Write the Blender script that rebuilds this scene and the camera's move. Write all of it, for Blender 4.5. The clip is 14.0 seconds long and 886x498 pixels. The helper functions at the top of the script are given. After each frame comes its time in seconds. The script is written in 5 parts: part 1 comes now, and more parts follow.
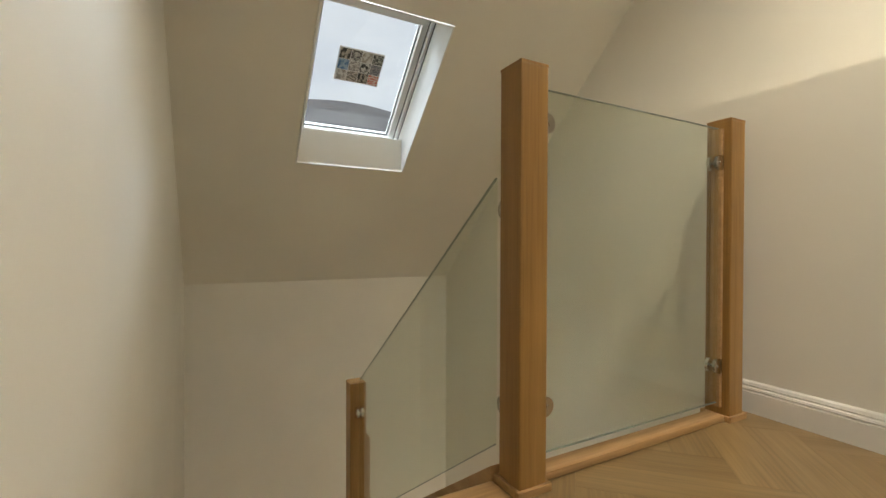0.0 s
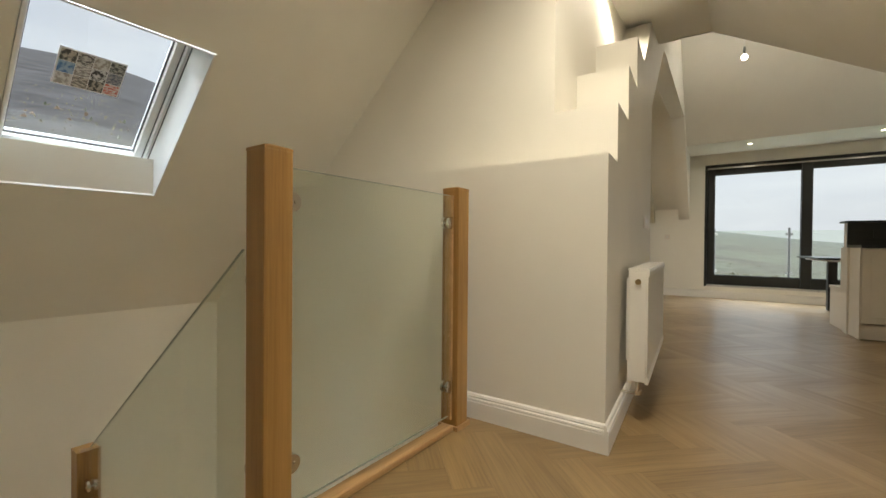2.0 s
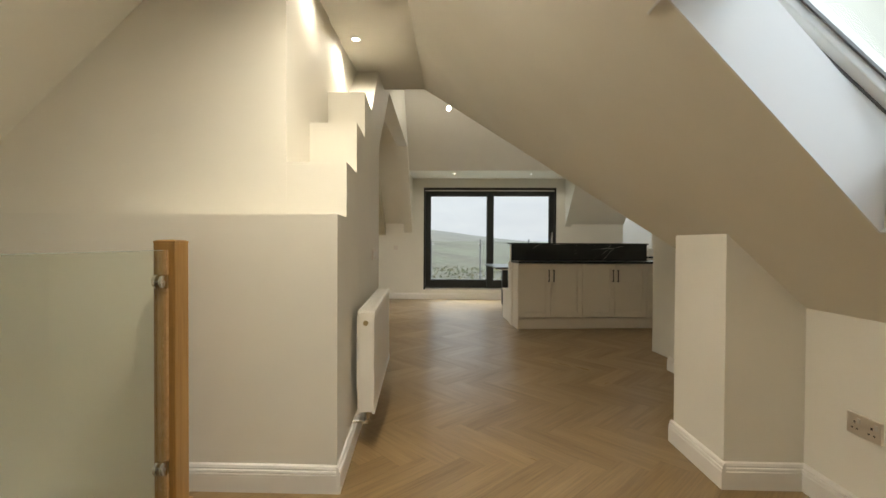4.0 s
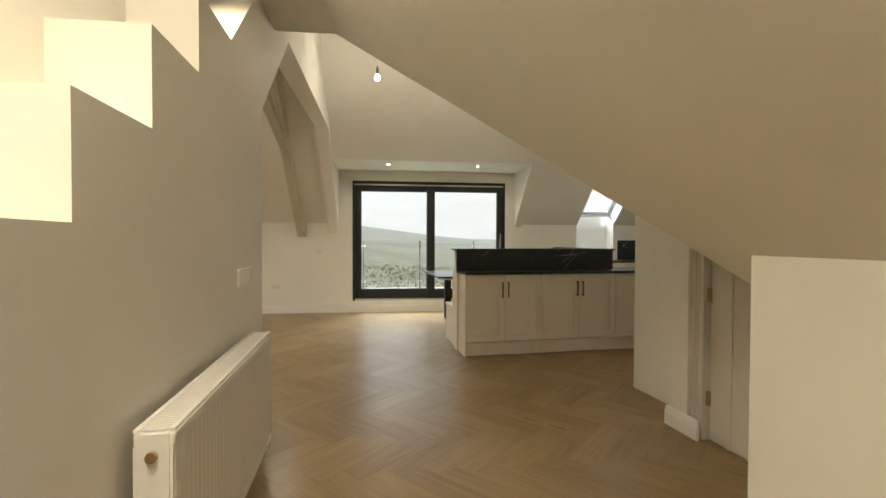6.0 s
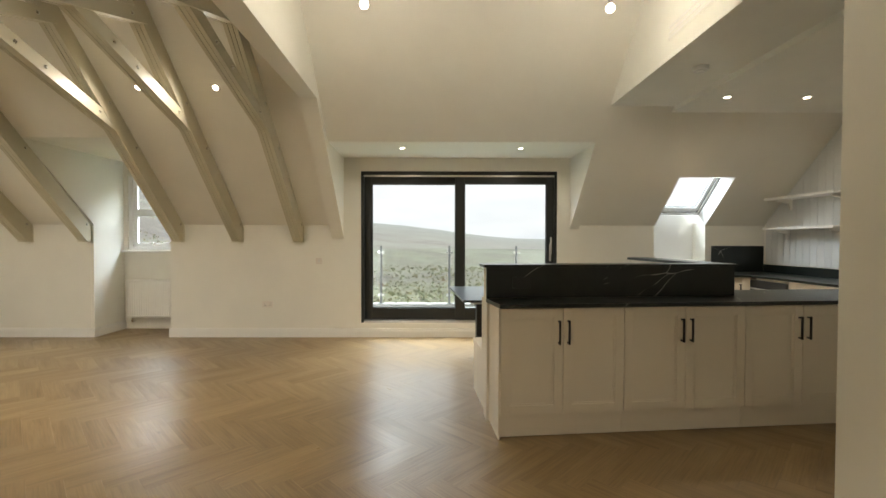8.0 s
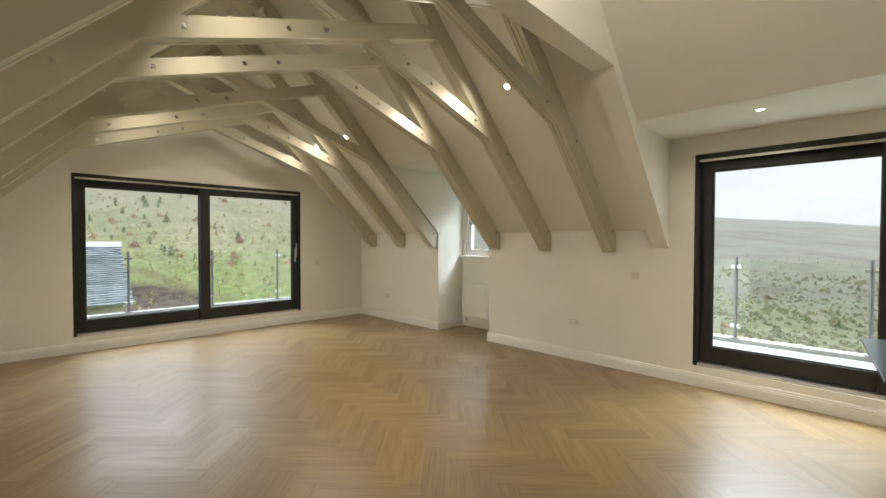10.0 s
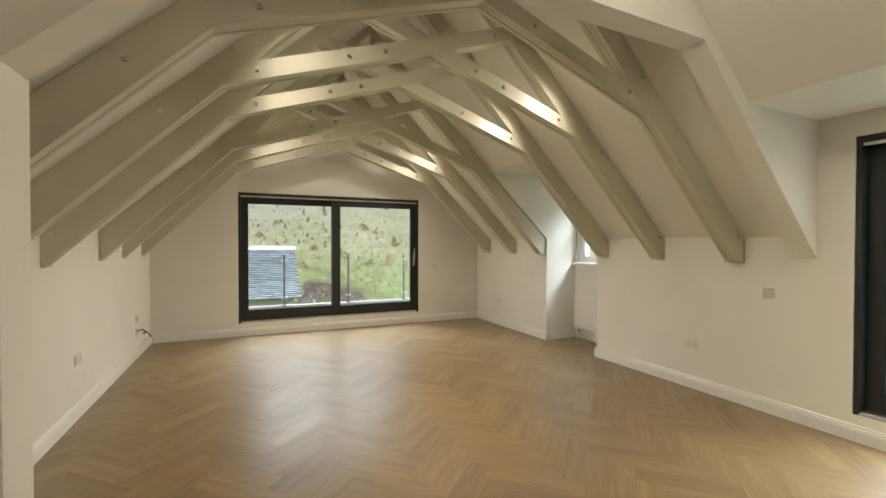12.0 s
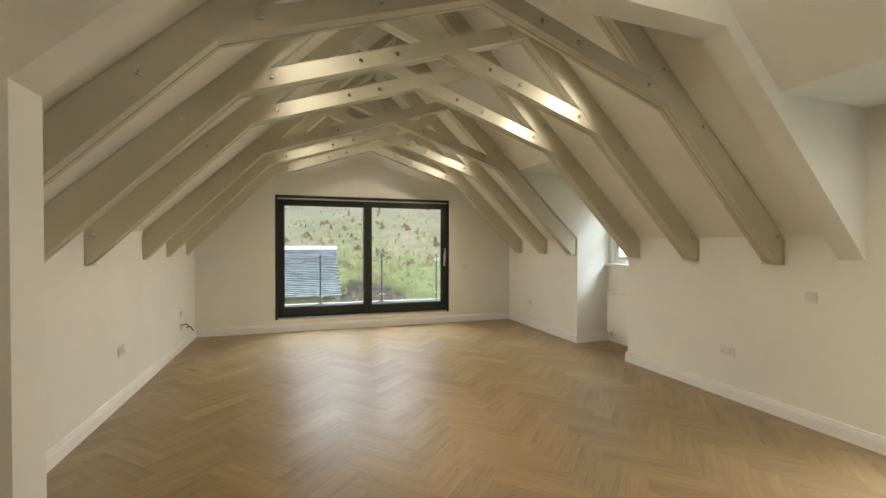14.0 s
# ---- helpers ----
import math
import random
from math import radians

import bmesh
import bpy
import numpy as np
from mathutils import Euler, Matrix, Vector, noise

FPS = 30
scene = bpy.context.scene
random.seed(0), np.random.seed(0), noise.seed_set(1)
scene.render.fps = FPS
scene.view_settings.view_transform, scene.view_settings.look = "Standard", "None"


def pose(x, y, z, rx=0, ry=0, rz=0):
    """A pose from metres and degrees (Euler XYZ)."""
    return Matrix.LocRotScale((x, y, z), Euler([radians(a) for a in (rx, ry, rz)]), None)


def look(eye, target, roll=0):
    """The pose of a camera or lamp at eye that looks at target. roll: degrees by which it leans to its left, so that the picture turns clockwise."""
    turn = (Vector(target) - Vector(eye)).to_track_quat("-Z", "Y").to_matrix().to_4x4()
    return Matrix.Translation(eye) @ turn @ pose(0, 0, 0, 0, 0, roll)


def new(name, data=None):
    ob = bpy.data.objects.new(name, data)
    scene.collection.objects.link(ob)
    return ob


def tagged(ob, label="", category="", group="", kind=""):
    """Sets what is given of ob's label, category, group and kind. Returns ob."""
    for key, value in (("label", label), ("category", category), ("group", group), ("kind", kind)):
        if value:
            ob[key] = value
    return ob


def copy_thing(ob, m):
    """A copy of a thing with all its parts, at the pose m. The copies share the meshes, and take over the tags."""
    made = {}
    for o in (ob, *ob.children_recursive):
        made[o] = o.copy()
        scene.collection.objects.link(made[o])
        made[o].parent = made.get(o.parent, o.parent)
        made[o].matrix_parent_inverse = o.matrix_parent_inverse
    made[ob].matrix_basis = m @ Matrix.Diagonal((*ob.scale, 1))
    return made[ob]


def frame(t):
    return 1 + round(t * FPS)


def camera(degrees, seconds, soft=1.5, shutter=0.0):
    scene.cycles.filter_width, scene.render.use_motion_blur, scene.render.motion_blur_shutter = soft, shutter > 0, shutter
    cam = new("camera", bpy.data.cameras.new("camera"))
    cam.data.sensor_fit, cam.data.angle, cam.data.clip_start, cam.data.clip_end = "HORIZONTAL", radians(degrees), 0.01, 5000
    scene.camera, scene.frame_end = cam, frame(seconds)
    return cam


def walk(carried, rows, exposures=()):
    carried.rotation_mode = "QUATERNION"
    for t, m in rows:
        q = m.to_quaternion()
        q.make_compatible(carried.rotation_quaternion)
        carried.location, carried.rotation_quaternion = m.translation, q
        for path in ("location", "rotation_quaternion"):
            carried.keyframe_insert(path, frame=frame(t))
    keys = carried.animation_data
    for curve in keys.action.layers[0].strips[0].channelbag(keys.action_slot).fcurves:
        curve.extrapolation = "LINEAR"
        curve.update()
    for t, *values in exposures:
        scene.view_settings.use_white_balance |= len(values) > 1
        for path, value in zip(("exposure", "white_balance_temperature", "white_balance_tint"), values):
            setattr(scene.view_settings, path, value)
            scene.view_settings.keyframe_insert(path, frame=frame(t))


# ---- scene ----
cam = camera(91.9, 14.0)
PATH = [
    (0, (0.279, 0.294, 0.672), (1.223, 2.057, 0.652), 0.2),
    (0.5, (0.283, 0.265, 0.697), (1.314, 1.979, 0.675), 0.2),
    (1, (0.293, 0.23, 0.727), (1.466, 1.85, 0.707), 0.4),
    (1.5, (0.296, 0.169, 0.789), (1.687, 1.607, 0.77), 0.4),
    (2, (0.305, 0.101, 0.889), (1.94, 1.253, 0.866), 0.5),
    (2.5, (0.288, 0.061, 0.983), (2.113, 0.878, 0.958), 0.6),
    (3, (0.246, 0.042, 1.052), (2.183, 0.539, 1.026), 0.6),
    (3.5, (0.231, 0.035, 1.11), (2.216, 0.278, 1.083), 0.3),
    (4, (0.246, 0.041, 1.155), (2.245, 0.096, 1.127), 0.3),
    (4.2, (0.259, 0.049, 1.166), (2.259, 0.041, 1.135), 0.3),
    (6.3, (1.748, -0.099, 1.276), (3.736, -0.32, 1.236), 0.2),
    (6.5, (1.928, -0.118, 1.296), (3.915, -0.34, 1.253), 0.2),
    (7, (2.383, -0.205, 1.317), (4.37, -0.43, 1.274), 0.3),
    (7.5, (2.77, -0.332, 1.325), (4.758, -0.543, 1.286), 0.1),
    (8, (3.13, -0.416, 1.341), (5.13, -0.427, 1.301), 0.1),
    (8.5, (3.475, -0.448, 1.358), (5.44, -0.078, 1.316), -0.0),
    (9, (3.778, -0.458, 1.386), (5.613, 0.337, 1.342), -0.1),
    (9.2, (3.898, -0.473, 1.396), (5.654, 0.485, 1.352), -0.1),
    (11.3, (4.688, -0.905, 1.497), (5.648, 0.849, 1.468), 0.2),
    (11.5, (4.751, -0.941, 1.493), (5.666, 0.837, 1.467), 0.1),
    (12, (4.891, -0.983, 1.489), (5.715, 0.839, 1.461), 0.1),
    (12.5, (4.972, -1.021, 1.484), (5.727, 0.831, 1.459), 0.2),
    (13, (5.03, -1.044, 1.488), (5.736, 0.827, 1.461), 0.2),
    (13.5, (5.085, -1.061, 1.49), (5.749, 0.825, 1.462), 0.2),
    (14, (5.13, -1.077, 1.491), (5.762, 0.82, 1.463), 0.1),
]
EXPOSURES = [(0, 0.12, 6500, 10), (2.5, 0.13, 6450, 10), (4.2, 0.17, 6450, 10), (6.5, 0.5, 6900, 9), (7.5, 0.56, 6800, 10),
             (9, 0.36, 6500, 10), (11.3, 0.55, 6550, 11), (14, 0.5, 6550, 11)]
walk(cam, [(t, look(eye, target, roll)) for t, eye, target, roll in PATH], EXPOSURES)

# ---- world, sun and exposure ----
world = bpy.data.worlds.new("world")
scene.world = world
world.use_nodes = True
wn = world.node_tree
wn.nodes.clear()
sky = wn.nodes.new("ShaderNodeTexSky")
sky.sky_type = "NISHITA"
sky.sun_disc = False
sky.sun_elevation, sky.sun_rotation = radians(32), radians(140)
sky.air_density, sky.dust_density, sky.ozone_density = 1.0, 4.0, 1.0
cloud = wn.nodes.new("ShaderNodeMixRGB")
cloud.inputs[0].default_value = 0.85
cn = wn.nodes.new("ShaderNodeTexNoise")
cn.inputs["Scale"].default_value, cn.inputs["Detail"].default_value = 3.5, 5
cs = wn.nodes.new("ShaderNodeMapping")
cs.inputs["Scale"].default_value = (1, 1, 4.5)
wn.links.new(wn.nodes.new("ShaderNodeTexCoord").outputs["Generated"], cs.inputs[0])
wn.links.new(cs.outputs[0], cn.inputs["Vector"])
cr = wn.nodes.new("ShaderNodeValToRGB")
cr.color_ramp.elements[0].position, cr.color_ramp.elements[0].color = 0.36, (6.9, 7.35, 8.1, 1)
cr.color_ramp.elements[1].position, cr.color_ramp.elements[1].color = 0.66, (8.1, 8.5, 9.0, 1)
wn.links.new(cn.outputs["Fac"], cr.inputs[0])
wn.links.new(cr.outputs[0], cloud.inputs[2])
wbg = wn.nodes.new("ShaderNodeBackground")
wbg.inputs["Strength"].default_value = 0.105
wout = wn.nodes.new("ShaderNodeOutputWorld")
wn.links.new(sky.outputs[0], cloud.inputs[1])
wn.links.new(cloud.outputs[0], wbg.inputs["Color"])
wn.links.new(wbg.outputs[0], wout.inputs[0])

sun_data = bpy.data.lights.new("sun", "SUN")
sun_data.energy, sun_data.angle, sun_data.color = 1.5, radians(45), (1.0, 0.96, 0.9)
sun = new("sun", sun_data)
sun.matrix_world = look((2, -30, 24), (6, 0, 0))

WARM = (1.0, 0.925, 0.785)
LANDING_WARM = (1.0, 0.89, 0.70)
SPOT_W, BULB_W = 52.0, 8.5


def spot_lamp(p, aim, watts=None, cone=95, color=WARM, radius=0.03):
    d = bpy.data.lights.new("spot_lamp", "SPOT")
    d.energy = watts or SPOT_W
    d.color = color
    d.spot_size, d.spot_blend, d.shadow_soft_size = radians(cone), 1.0, radius
    o = new("spot_lamp", d)
    o.matrix_world = look(p, aim)
    return o


def sky_lamp(eye, target, sx, sy, watts):
    """Area lamp added outside, high above an opening, to stand in for skylight."""
    d = bpy.data.lights.new("sky_lamp", "AREA")
    d.shape, d.size, d.size_y, d.energy, d.color = "RECTANGLE", sx, sy, watts, (0.77, 0.895, 1.0)
    new("sky_lamp", d).matrix_world = look(eye, target)


sky_lamp((0.6, 3.3, 4.6), (1.35, 2.6, 1.6), 1.6, 1.6, 300)
sky_lamp((0.2, -3.6, 3.9), (1.2, -0.9, 1.53), 2.2, 2.2, 60)
sky_lamp((1.2, -1.9, 4.4), (1.2, -1.0, 1.5), 1.6, 1.6, 205)
sky_lamp((10.0, -3.7, 4.8), (8.7, -3.7, 1.9), 1.6, 1.6, 170)
# added lower lamp beyond the balcony door, for a cool sheen on the floor
sky_lamp((14.0, -0.7, 4.9), (8.5, -0.7, 1.0), 3.4, 2.8, 60)
sky_lamp((12.6, -0.7, 5.9), (9.0, -0.7, 1.0), 3.2, 2.2, 660)
# the same beyond the gable door, added for sheen on the floor
sky_lamp((6.8, 11.0, 4.25), (6.26, 5.0, 0.6), 3.2, 2.6, 120)
sky_lamp((6.26, 10.2, 5.9), (6.26, 6.6, 1.0), 3.4, 2.2, 680)
sky_lamp((12.5, 4.0, 5.6), (9.3, 3.9, 1.0), 6.5, 4.6, 1900)

# ---- materials ----
def node_mat(name):
    m = bpy.data.materials.new(name)
    m.use_nodes = True
    nt = m.node_tree
    return m, nt, nt.nodes["Principled BSDF"]


def ramp(nt, fac, stops):
    r = nt.nodes.new("ShaderNodeValToRGB")
    els = r.color_ramp.elements
    while len(els) < len(stops):
        els.new(0.5)
    for e, (p, c) in zip(els, stops):
        e.position, e.color = p, (*c, 1)
    nt.links.new(fac, r.inputs[0])
    return r.outputs[0]


def noise_tex(nt, scale, detail=4, coord="Object", stretch=None, rough=0.55, space=None):
    tc = space
    if tc is None:
        tc = nt.nodes.new("ShaderNodeTexCoord").outputs[coord]
    if stretch:
        mp = nt.nodes.new("ShaderNodeMapping")
        mp.inputs["Scale"].default_value = stretch
        nt.links.new(tc, mp.inputs[0])
        tc = mp.outputs[0]
    n = nt.nodes.new("ShaderNodeTexNoise")
    n.inputs["Scale"].default_value, n.inputs["Detail"].default_value = scale, detail
    n.inputs["Roughness"].default_value = rough
    nt.links.new(tc, n.inputs["Vector"])
    return n.outputs["Fac"]


def bump(nt, bsdf, height, strength=0.2, dist=0.002):
    b = nt.nodes.new("ShaderNodeBump")
    b.inputs["Strength"].default_value, b.inputs["Distance"].default_value = strength, dist
    nt.links.new(height, b.inputs["Height"])
    nt.links.new(b.outputs[0], bsdf.inputs["Normal"])


def mix(nt, fac, a, b, kind="MIX"):
    m = nt.nodes.new("ShaderNodeMixRGB")
    m.blend_type = kind
    for i, v in ((0, fac), (1, a), (2, b)):
        if isinstance(v, (int, float)):
            m.inputs[i].default_value = v if i == 0 else (v, v, v, 1)
        elif isinstance(v, tuple):
            m.inputs[i].default_value = (*v, 1)
        else:
            nt.links.new(v, m.inputs[i])
    return m.outputs[0]


def paint(name, col, rough=0.6, vary=0.035, grain=260, bumps=0.08):
    m, nt, p = node_mat(name)
    big = noise_tex(nt, 1.3, 3)
    lo = tuple(c * (1 - vary) for c in col)
    hi = tuple(min(1, c * (1 + vary)) for c in col)
    nt.links.new(ramp(nt, big, [(0.3, lo), (0.7, hi)]), p.inputs["Base Color"])
    fine = noise_tex(nt, grain, 3)
    rr = ramp(nt, noise_tex(nt, 9, 4), [(0.3, (rough * 0.94,) * 3), (0.7, (rough * 1.06,) * 3)])
    nt.links.new(rr, p.inputs["Roughness"])
    bump(nt, p, fine, bumps, 0.0015)
    return m


def metal(name, col, rough=0.3):
    m, nt, p = node_mat(name)
    p.inputs["Base Color"].default_value = (*col, 1)
    p.inputs["Metallic"].default_value = 1.0
    nt.links.new(ramp(nt, noise_tex(nt, 60, 3), [(0.3, (rough * 0.8,) * 3), (0.7, (rough * 1.25,) * 3)]), p.inputs["Roughness"])
    return m


def oak(name, dark, mid, light, along, rough=0.38, uv=False, vary=True, grain=0.06):
    """Oak with grain along one axis of the object, or along the first axis of its UV map."""
    m, nt, p = node_mat(name)
    tc = nt.nodes.new("ShaderNodeTexCoord")
    space = tc.outputs["UV"] if uv else tc.outputs["Object"]
    rnd = nt.nodes.new("ShaderNodeObjectInfo").outputs["Random"]
    isl = nt.nodes.new("ShaderNodeNewGeometry").outputs["Random Per Island"]
    st = {"x": (1.6, 15, 15), "y": (22, 1.5, 22), "z": (13, 13, 1.0)}[along]
    st2 = {"x": (3, 95, 95), "y": (160, 4, 160), "z": (160, 160, 4)}[along]
    st3 = {"x": (0.8, 5, 5), "y": (5, 0.8, 5), "z": (9, 9, 0.7)}[along]
    broad = noise_tex(nt, 1.0, 4, stretch=st, space=space, rough=0.6)
    fine = noise_tex(nt, 1.0, 3, stretch=st2, space=space, rough=0.6)
    cloud_ = noise_tex(nt, 1.0, 3, stretch=st3, space=space)
    c = ramp(nt, broad, [(0.28, dark), (0.5, mid), (0.74, light)])
    c = mix(nt, 0.35, c, ramp(nt, cloud_, [(0.3, dark), (0.7, light)]))
    c = mix(nt, grain, c, ramp(nt, fine, [(0.35, tuple(v * 0.6 for v in dark)), (0.6, light)]))
    if vary:
        add = nt.nodes.new("ShaderNodeMath")
        add.operation = "ADD"
        nt.links.new(rnd, add.inputs[0])
        nt.links.new(isl, add.inputs[1])
        fr = nt.nodes.new("ShaderNodeMath")
        fr.operation = "FRACT"
        nt.links.new(add.outputs[0], fr.inputs[0])
        tone = ramp(nt, fr.outputs[0], [(0.0, (0.89, 0.875, 0.85)), (0.4, (0.98, 0.98, 0.98)), (0.8, (1.03, 1.03, 1.03)), (1.0, (1.13, 1.13, 1.12))])
        c = mix(nt, 1.0, c, tone, "MULTIPLY")
        # now and then a knot
        v = nt.nodes.new("ShaderNodeTexVoronoi")
        v.inputs["Scale"].default_value = 1.0
        mp = nt.nodes.new("ShaderNodeMapping")
        mp.inputs["Scale"].default_value = (1.6, 6, 1)
        nt.links.new(space, mp.inputs[0])
        nt.links.new(mp.outputs[0], v.inputs["Vector"])
        k = ramp(nt, v.outputs["Distance"], [(0.015, (1, 1, 1)), (0.06, (0, 0, 0))])
        few = ramp(nt, fr.outputs[0], [(0.80, (0, 0, 0)), (0.82, (0.6, 0.6, 0.6))])
        c = mix(nt, mix(nt, 1.0, k, few, "MULTIPLY"), c, tuple(x * 0.45 for x in dark))
    nt.links.new(c, p.inputs["Base Color"])
    rr = ramp(nt, broad, [(0.3, (rough + 0.08,) * 3), (0.7, (rough - 0.05,) * 3)])
    if vary:
        rr = mix(nt, 0.5, rr, ramp(nt, fr.outputs[0], [(0.0, (rough + 0.07,) * 3), (1.0, (rough - 0.05,) * 3)]))
    nt.links.new(rr, p.inputs["Roughness"])
    bump(nt, p, mix(nt, 0.45, fine, broad), 0.35 if uv else 0.12, 0.0010 if uv else 0.0008)
    return m


def glass(name, tint=(0.97, 0.985, 0.975), gloss=0.09):
    m = bpy.data.materials.new(name)
    m.use_nodes = True
    nt = m.node_tree
    nt.nodes.clear()
    out = nt.nodes.new("ShaderNodeOutputMaterial")
    tr = nt.nodes.new("ShaderNodeBsdfTransparent")
    tr.inputs[0].default_value = (*tint, 1)
    gl = nt.nodes.new("ShaderNodeBsdfGlossy")
    gl.inputs["Roughness"].default_value = 0.01
    lw = nt.nodes.new("ShaderNodeLayerWeight")
    pw = nt.nodes.new("ShaderNodeMath")
    pw.operation = "POWER"
    pw.inputs[1].default_value = 4.0
    nt.links.new(lw.outputs["Facing"], pw.inputs[0])
    fr = nt.nodes.new("ShaderNodeMath")
    fr.operation = "MULTIPLY_ADD"
    fr.inputs[1].default_value, fr.inputs[2].default_value = 0.75, gloss / 3
    nt.links.new(pw.outputs[0], fr.inputs[0])
    mx = nt.nodes.new("ShaderNodeMixShader")
    nt.links.new(fr.outputs[0], mx.inputs[0])
    nt.links.new(tr.outputs[0], mx.inputs[1])
    nt.links.new(gl.outputs[0], mx.inputs[2])
    nt.links.new(mx.outputs[0], out.inputs[0])
    return m


def glow(name, col, strength):
    m, nt, p = node_mat(name)
    p.inputs["Emission Color"].default_value = (*col, 1)
    p.inputs["Emission Strength"].default_value = strength
    p.inputs["Base Color"].default_value = (0.8, 0.8, 0.8, 1)
    return m


def marble(name):
    m, nt, p = node_mat(name)
    tc = nt.nodes.new("ShaderNodeTexCoord").outputs["Object"]
    warp = nt.nodes.new("ShaderNodeTexNoise")
    warp.inputs["Scale"].default_value = 2.2
    nt.links.new(tc, warp.inputs["Vector"])
    add = nt.nodes.new("ShaderNodeVectorMath")
    add.operation = "MULTIPLY_ADD"
    add.inputs[1].default_value = (0.22, 0.22, 0.22)
    turn = nt.nodes.new("ShaderNodeMapping")
    turn.vector_type = "TEXTURE"
    turn.inputs["Rotation"].default_value = (0.0, radians(-27), radians(20))
    turn.inputs["Scale"].default_value = (2.6, 0.75, 0.42)
    nt.links.new(tc, turn.inputs[0])
    nt.links.new(warp.outputs["Color"], add.inputs[0])
    nt.links.new(turn.outputs[0], add.inputs[2])
    v = nt.nodes.new("ShaderNodeTexVoronoi")
    v.feature = "DISTANCE_TO_EDGE"
    v.inputs["Scale"].default_value = 1.5
    nt.links.new(add.outputs[0], v.inputs["Vector"])
    vein = ramp(nt, v.outputs["Distance"], [(0.0, (1, 1, 1)), (0.008, (0, 0, 0))])
    gate = ramp(nt, noise_tex(nt, 2.6, 3), [(0.52, (0, 0, 0)), (0.62, (1, 1, 1))])
    c = mix(nt, mix(nt, 1.0, vein, gate, "MULTIPLY"), ramp(nt, noise_tex(nt, 6, 4), [(0.3, (0.006, 0.009, 0.007)), (0.7, (0.013, 0.016, 0.013))]), (0.50, 0.48, 0.44))
    nt.links.new(c, p.inputs["Base Color"])
    p.inputs["Roughness"].default_value = 0.28
    return m


PLASTER = paint("cream_wall_paint", (0.80, 0.775, 0.70), 0.62)
CEIL = paint("cream_ceiling_paint", (0.80, 0.775, 0.70), 0.7)
TRIM = paint("white_satin_paint", (0.82, 0.80, 0.76), 0.38, 0.02, 120, 0.04)
TRUSS = paint("putty_truss_paint", (0.565, 0.525, 0.40), 0.40, 0.05, 90, 0.10)
CAB = paint("ivory_cabinet_paint", (0.78, 0.715, 0.61), 0.42, 0.02, 140, 0.04)
DOORP = paint("stone_door_paint", (0.66, 0.62, 0.53), 0.45, 0.03, 120, 0.05)
RADW = paint("white_enamel", (0.80, 0.78, 0.73), 0.3, 0.015, 60, 0.02)
PLASTIC = paint("white_plastic", (0.72, 0.70, 0.66), 0.35, 0.01, 60, 0.01)
DARKP = paint("anthracite_frame_paint", (0.017, 0.019, 0.018), 0.42, 0.08, 120, 0.05)
WHITEF = paint("white_window_paint", (0.83, 0.83, 0.82), 0.4, 0.01, 80, 0.03)
BLACKM = paint("black_metal", (0.018, 0.018, 0.018), 0.35, 0.1, 120, 0.03)
SLOT = paint("black_plastic", (0.02, 0.02, 0.02), 0.5, 0.05, 60, 0.01)
STEEL = metal("brushed_steel", (0.62, 0.60, 0.57), 0.32)
CHROME = metal("satin_chrome", (0.72, 0.70, 0.66), 0.22)
BRASSY = metal("brass_hinge", (0.50, 0.40, 0.24), 0.38)
OAKPOST = oak("oiled_oak_post", (0.215, 0.108, 0.026), (0.330, 0.178, 0.048), (0.43, 0.248, 0.080), "z", 0.36, vary=False, grain=0.16)
OAKRAIL = oak("oiled_oak_rail", (0.33, 0.185, 0.07), (0.45, 0.27, 0.115), (0.55, 0.35, 0.165), "x", 0.38, vary=False, grain=0.25)
OAKSTR = oak("oiled_oak_string", (0.36, 0.20, 0.08), (0.48, 0.29, 0.13), (0.58, 0.38, 0.19), "y", 0.34, vary=False)
OAKFLOOR = oak("oak_parquet", (0.168, 0.104, 0.041), (0.256, 0.168, 0.073), (0.318, 0.215, 0.099), "x", 0.32, uv=True, grain=0.26)
OAKFLOOR.node_tree.nodes["Principled BSDF"].inputs["Specular IOR Level"].default_value = 0.75
GLASS = glass("clear_glass")
GREENG = glass("balustrade_glass", (0.955, 0.98, 0.945))
STONE = marble("black_veined_quartz")
GLOW = glow("warm_lamp_glow", (1.0, 0.86, 0.66), 22)

# ---- building blocks ----
def part(name, bm, material, parent=None, label="", smooth=False):
    bmesh.ops.recalc_face_normals(bm, faces=bm.faces)
    me = bpy.data.meshes.new(name)
    bm.to_mesh(me)
    bm.free()
    me.materials.append(material)
    if smooth:
        for f in me.polygons:
            f.use_smooth = True
    ob = new(name, me)
    if parent is not None:
        ob.parent = parent
    if label:
        ob["label"] = label
    return ob


def thing(name, p=(0, 0, 0), rz=0.0, label="", category="", group="", kind=""):
    ob = new(name)
    ob.empty_display_size = 0.1
    ob.matrix_world = pose(*p, 0, 0, rz)
    return tagged(ob, label, category, group, kind)


def box(bm, x0, x1, y0, y1, z0, z1, bev=0.0, m=None):
    r = bmesh.ops.create_cube(bm, size=1)
    vs = r["verts"]
    for v in vs:
        v.co = Vector((x0 + (v.co.x + 0.5) * (x1 - x0), y0 + (v.co.y + 0.5) * (y1 - y0), z0 + (v.co.z + 0.5) * (z1 - z0)))
    if bev:
        es = list({e for v in vs for e in v.link_edges})
        r = bmesh.ops.bevel(bm, geom=es, offset=bev, segments=2, profile=0.6, affect="EDGES")
        vs = r["verts"]
    if m is not None:
        bmesh.ops.transform(bm, matrix=m, verts=list(vs))
    return bm


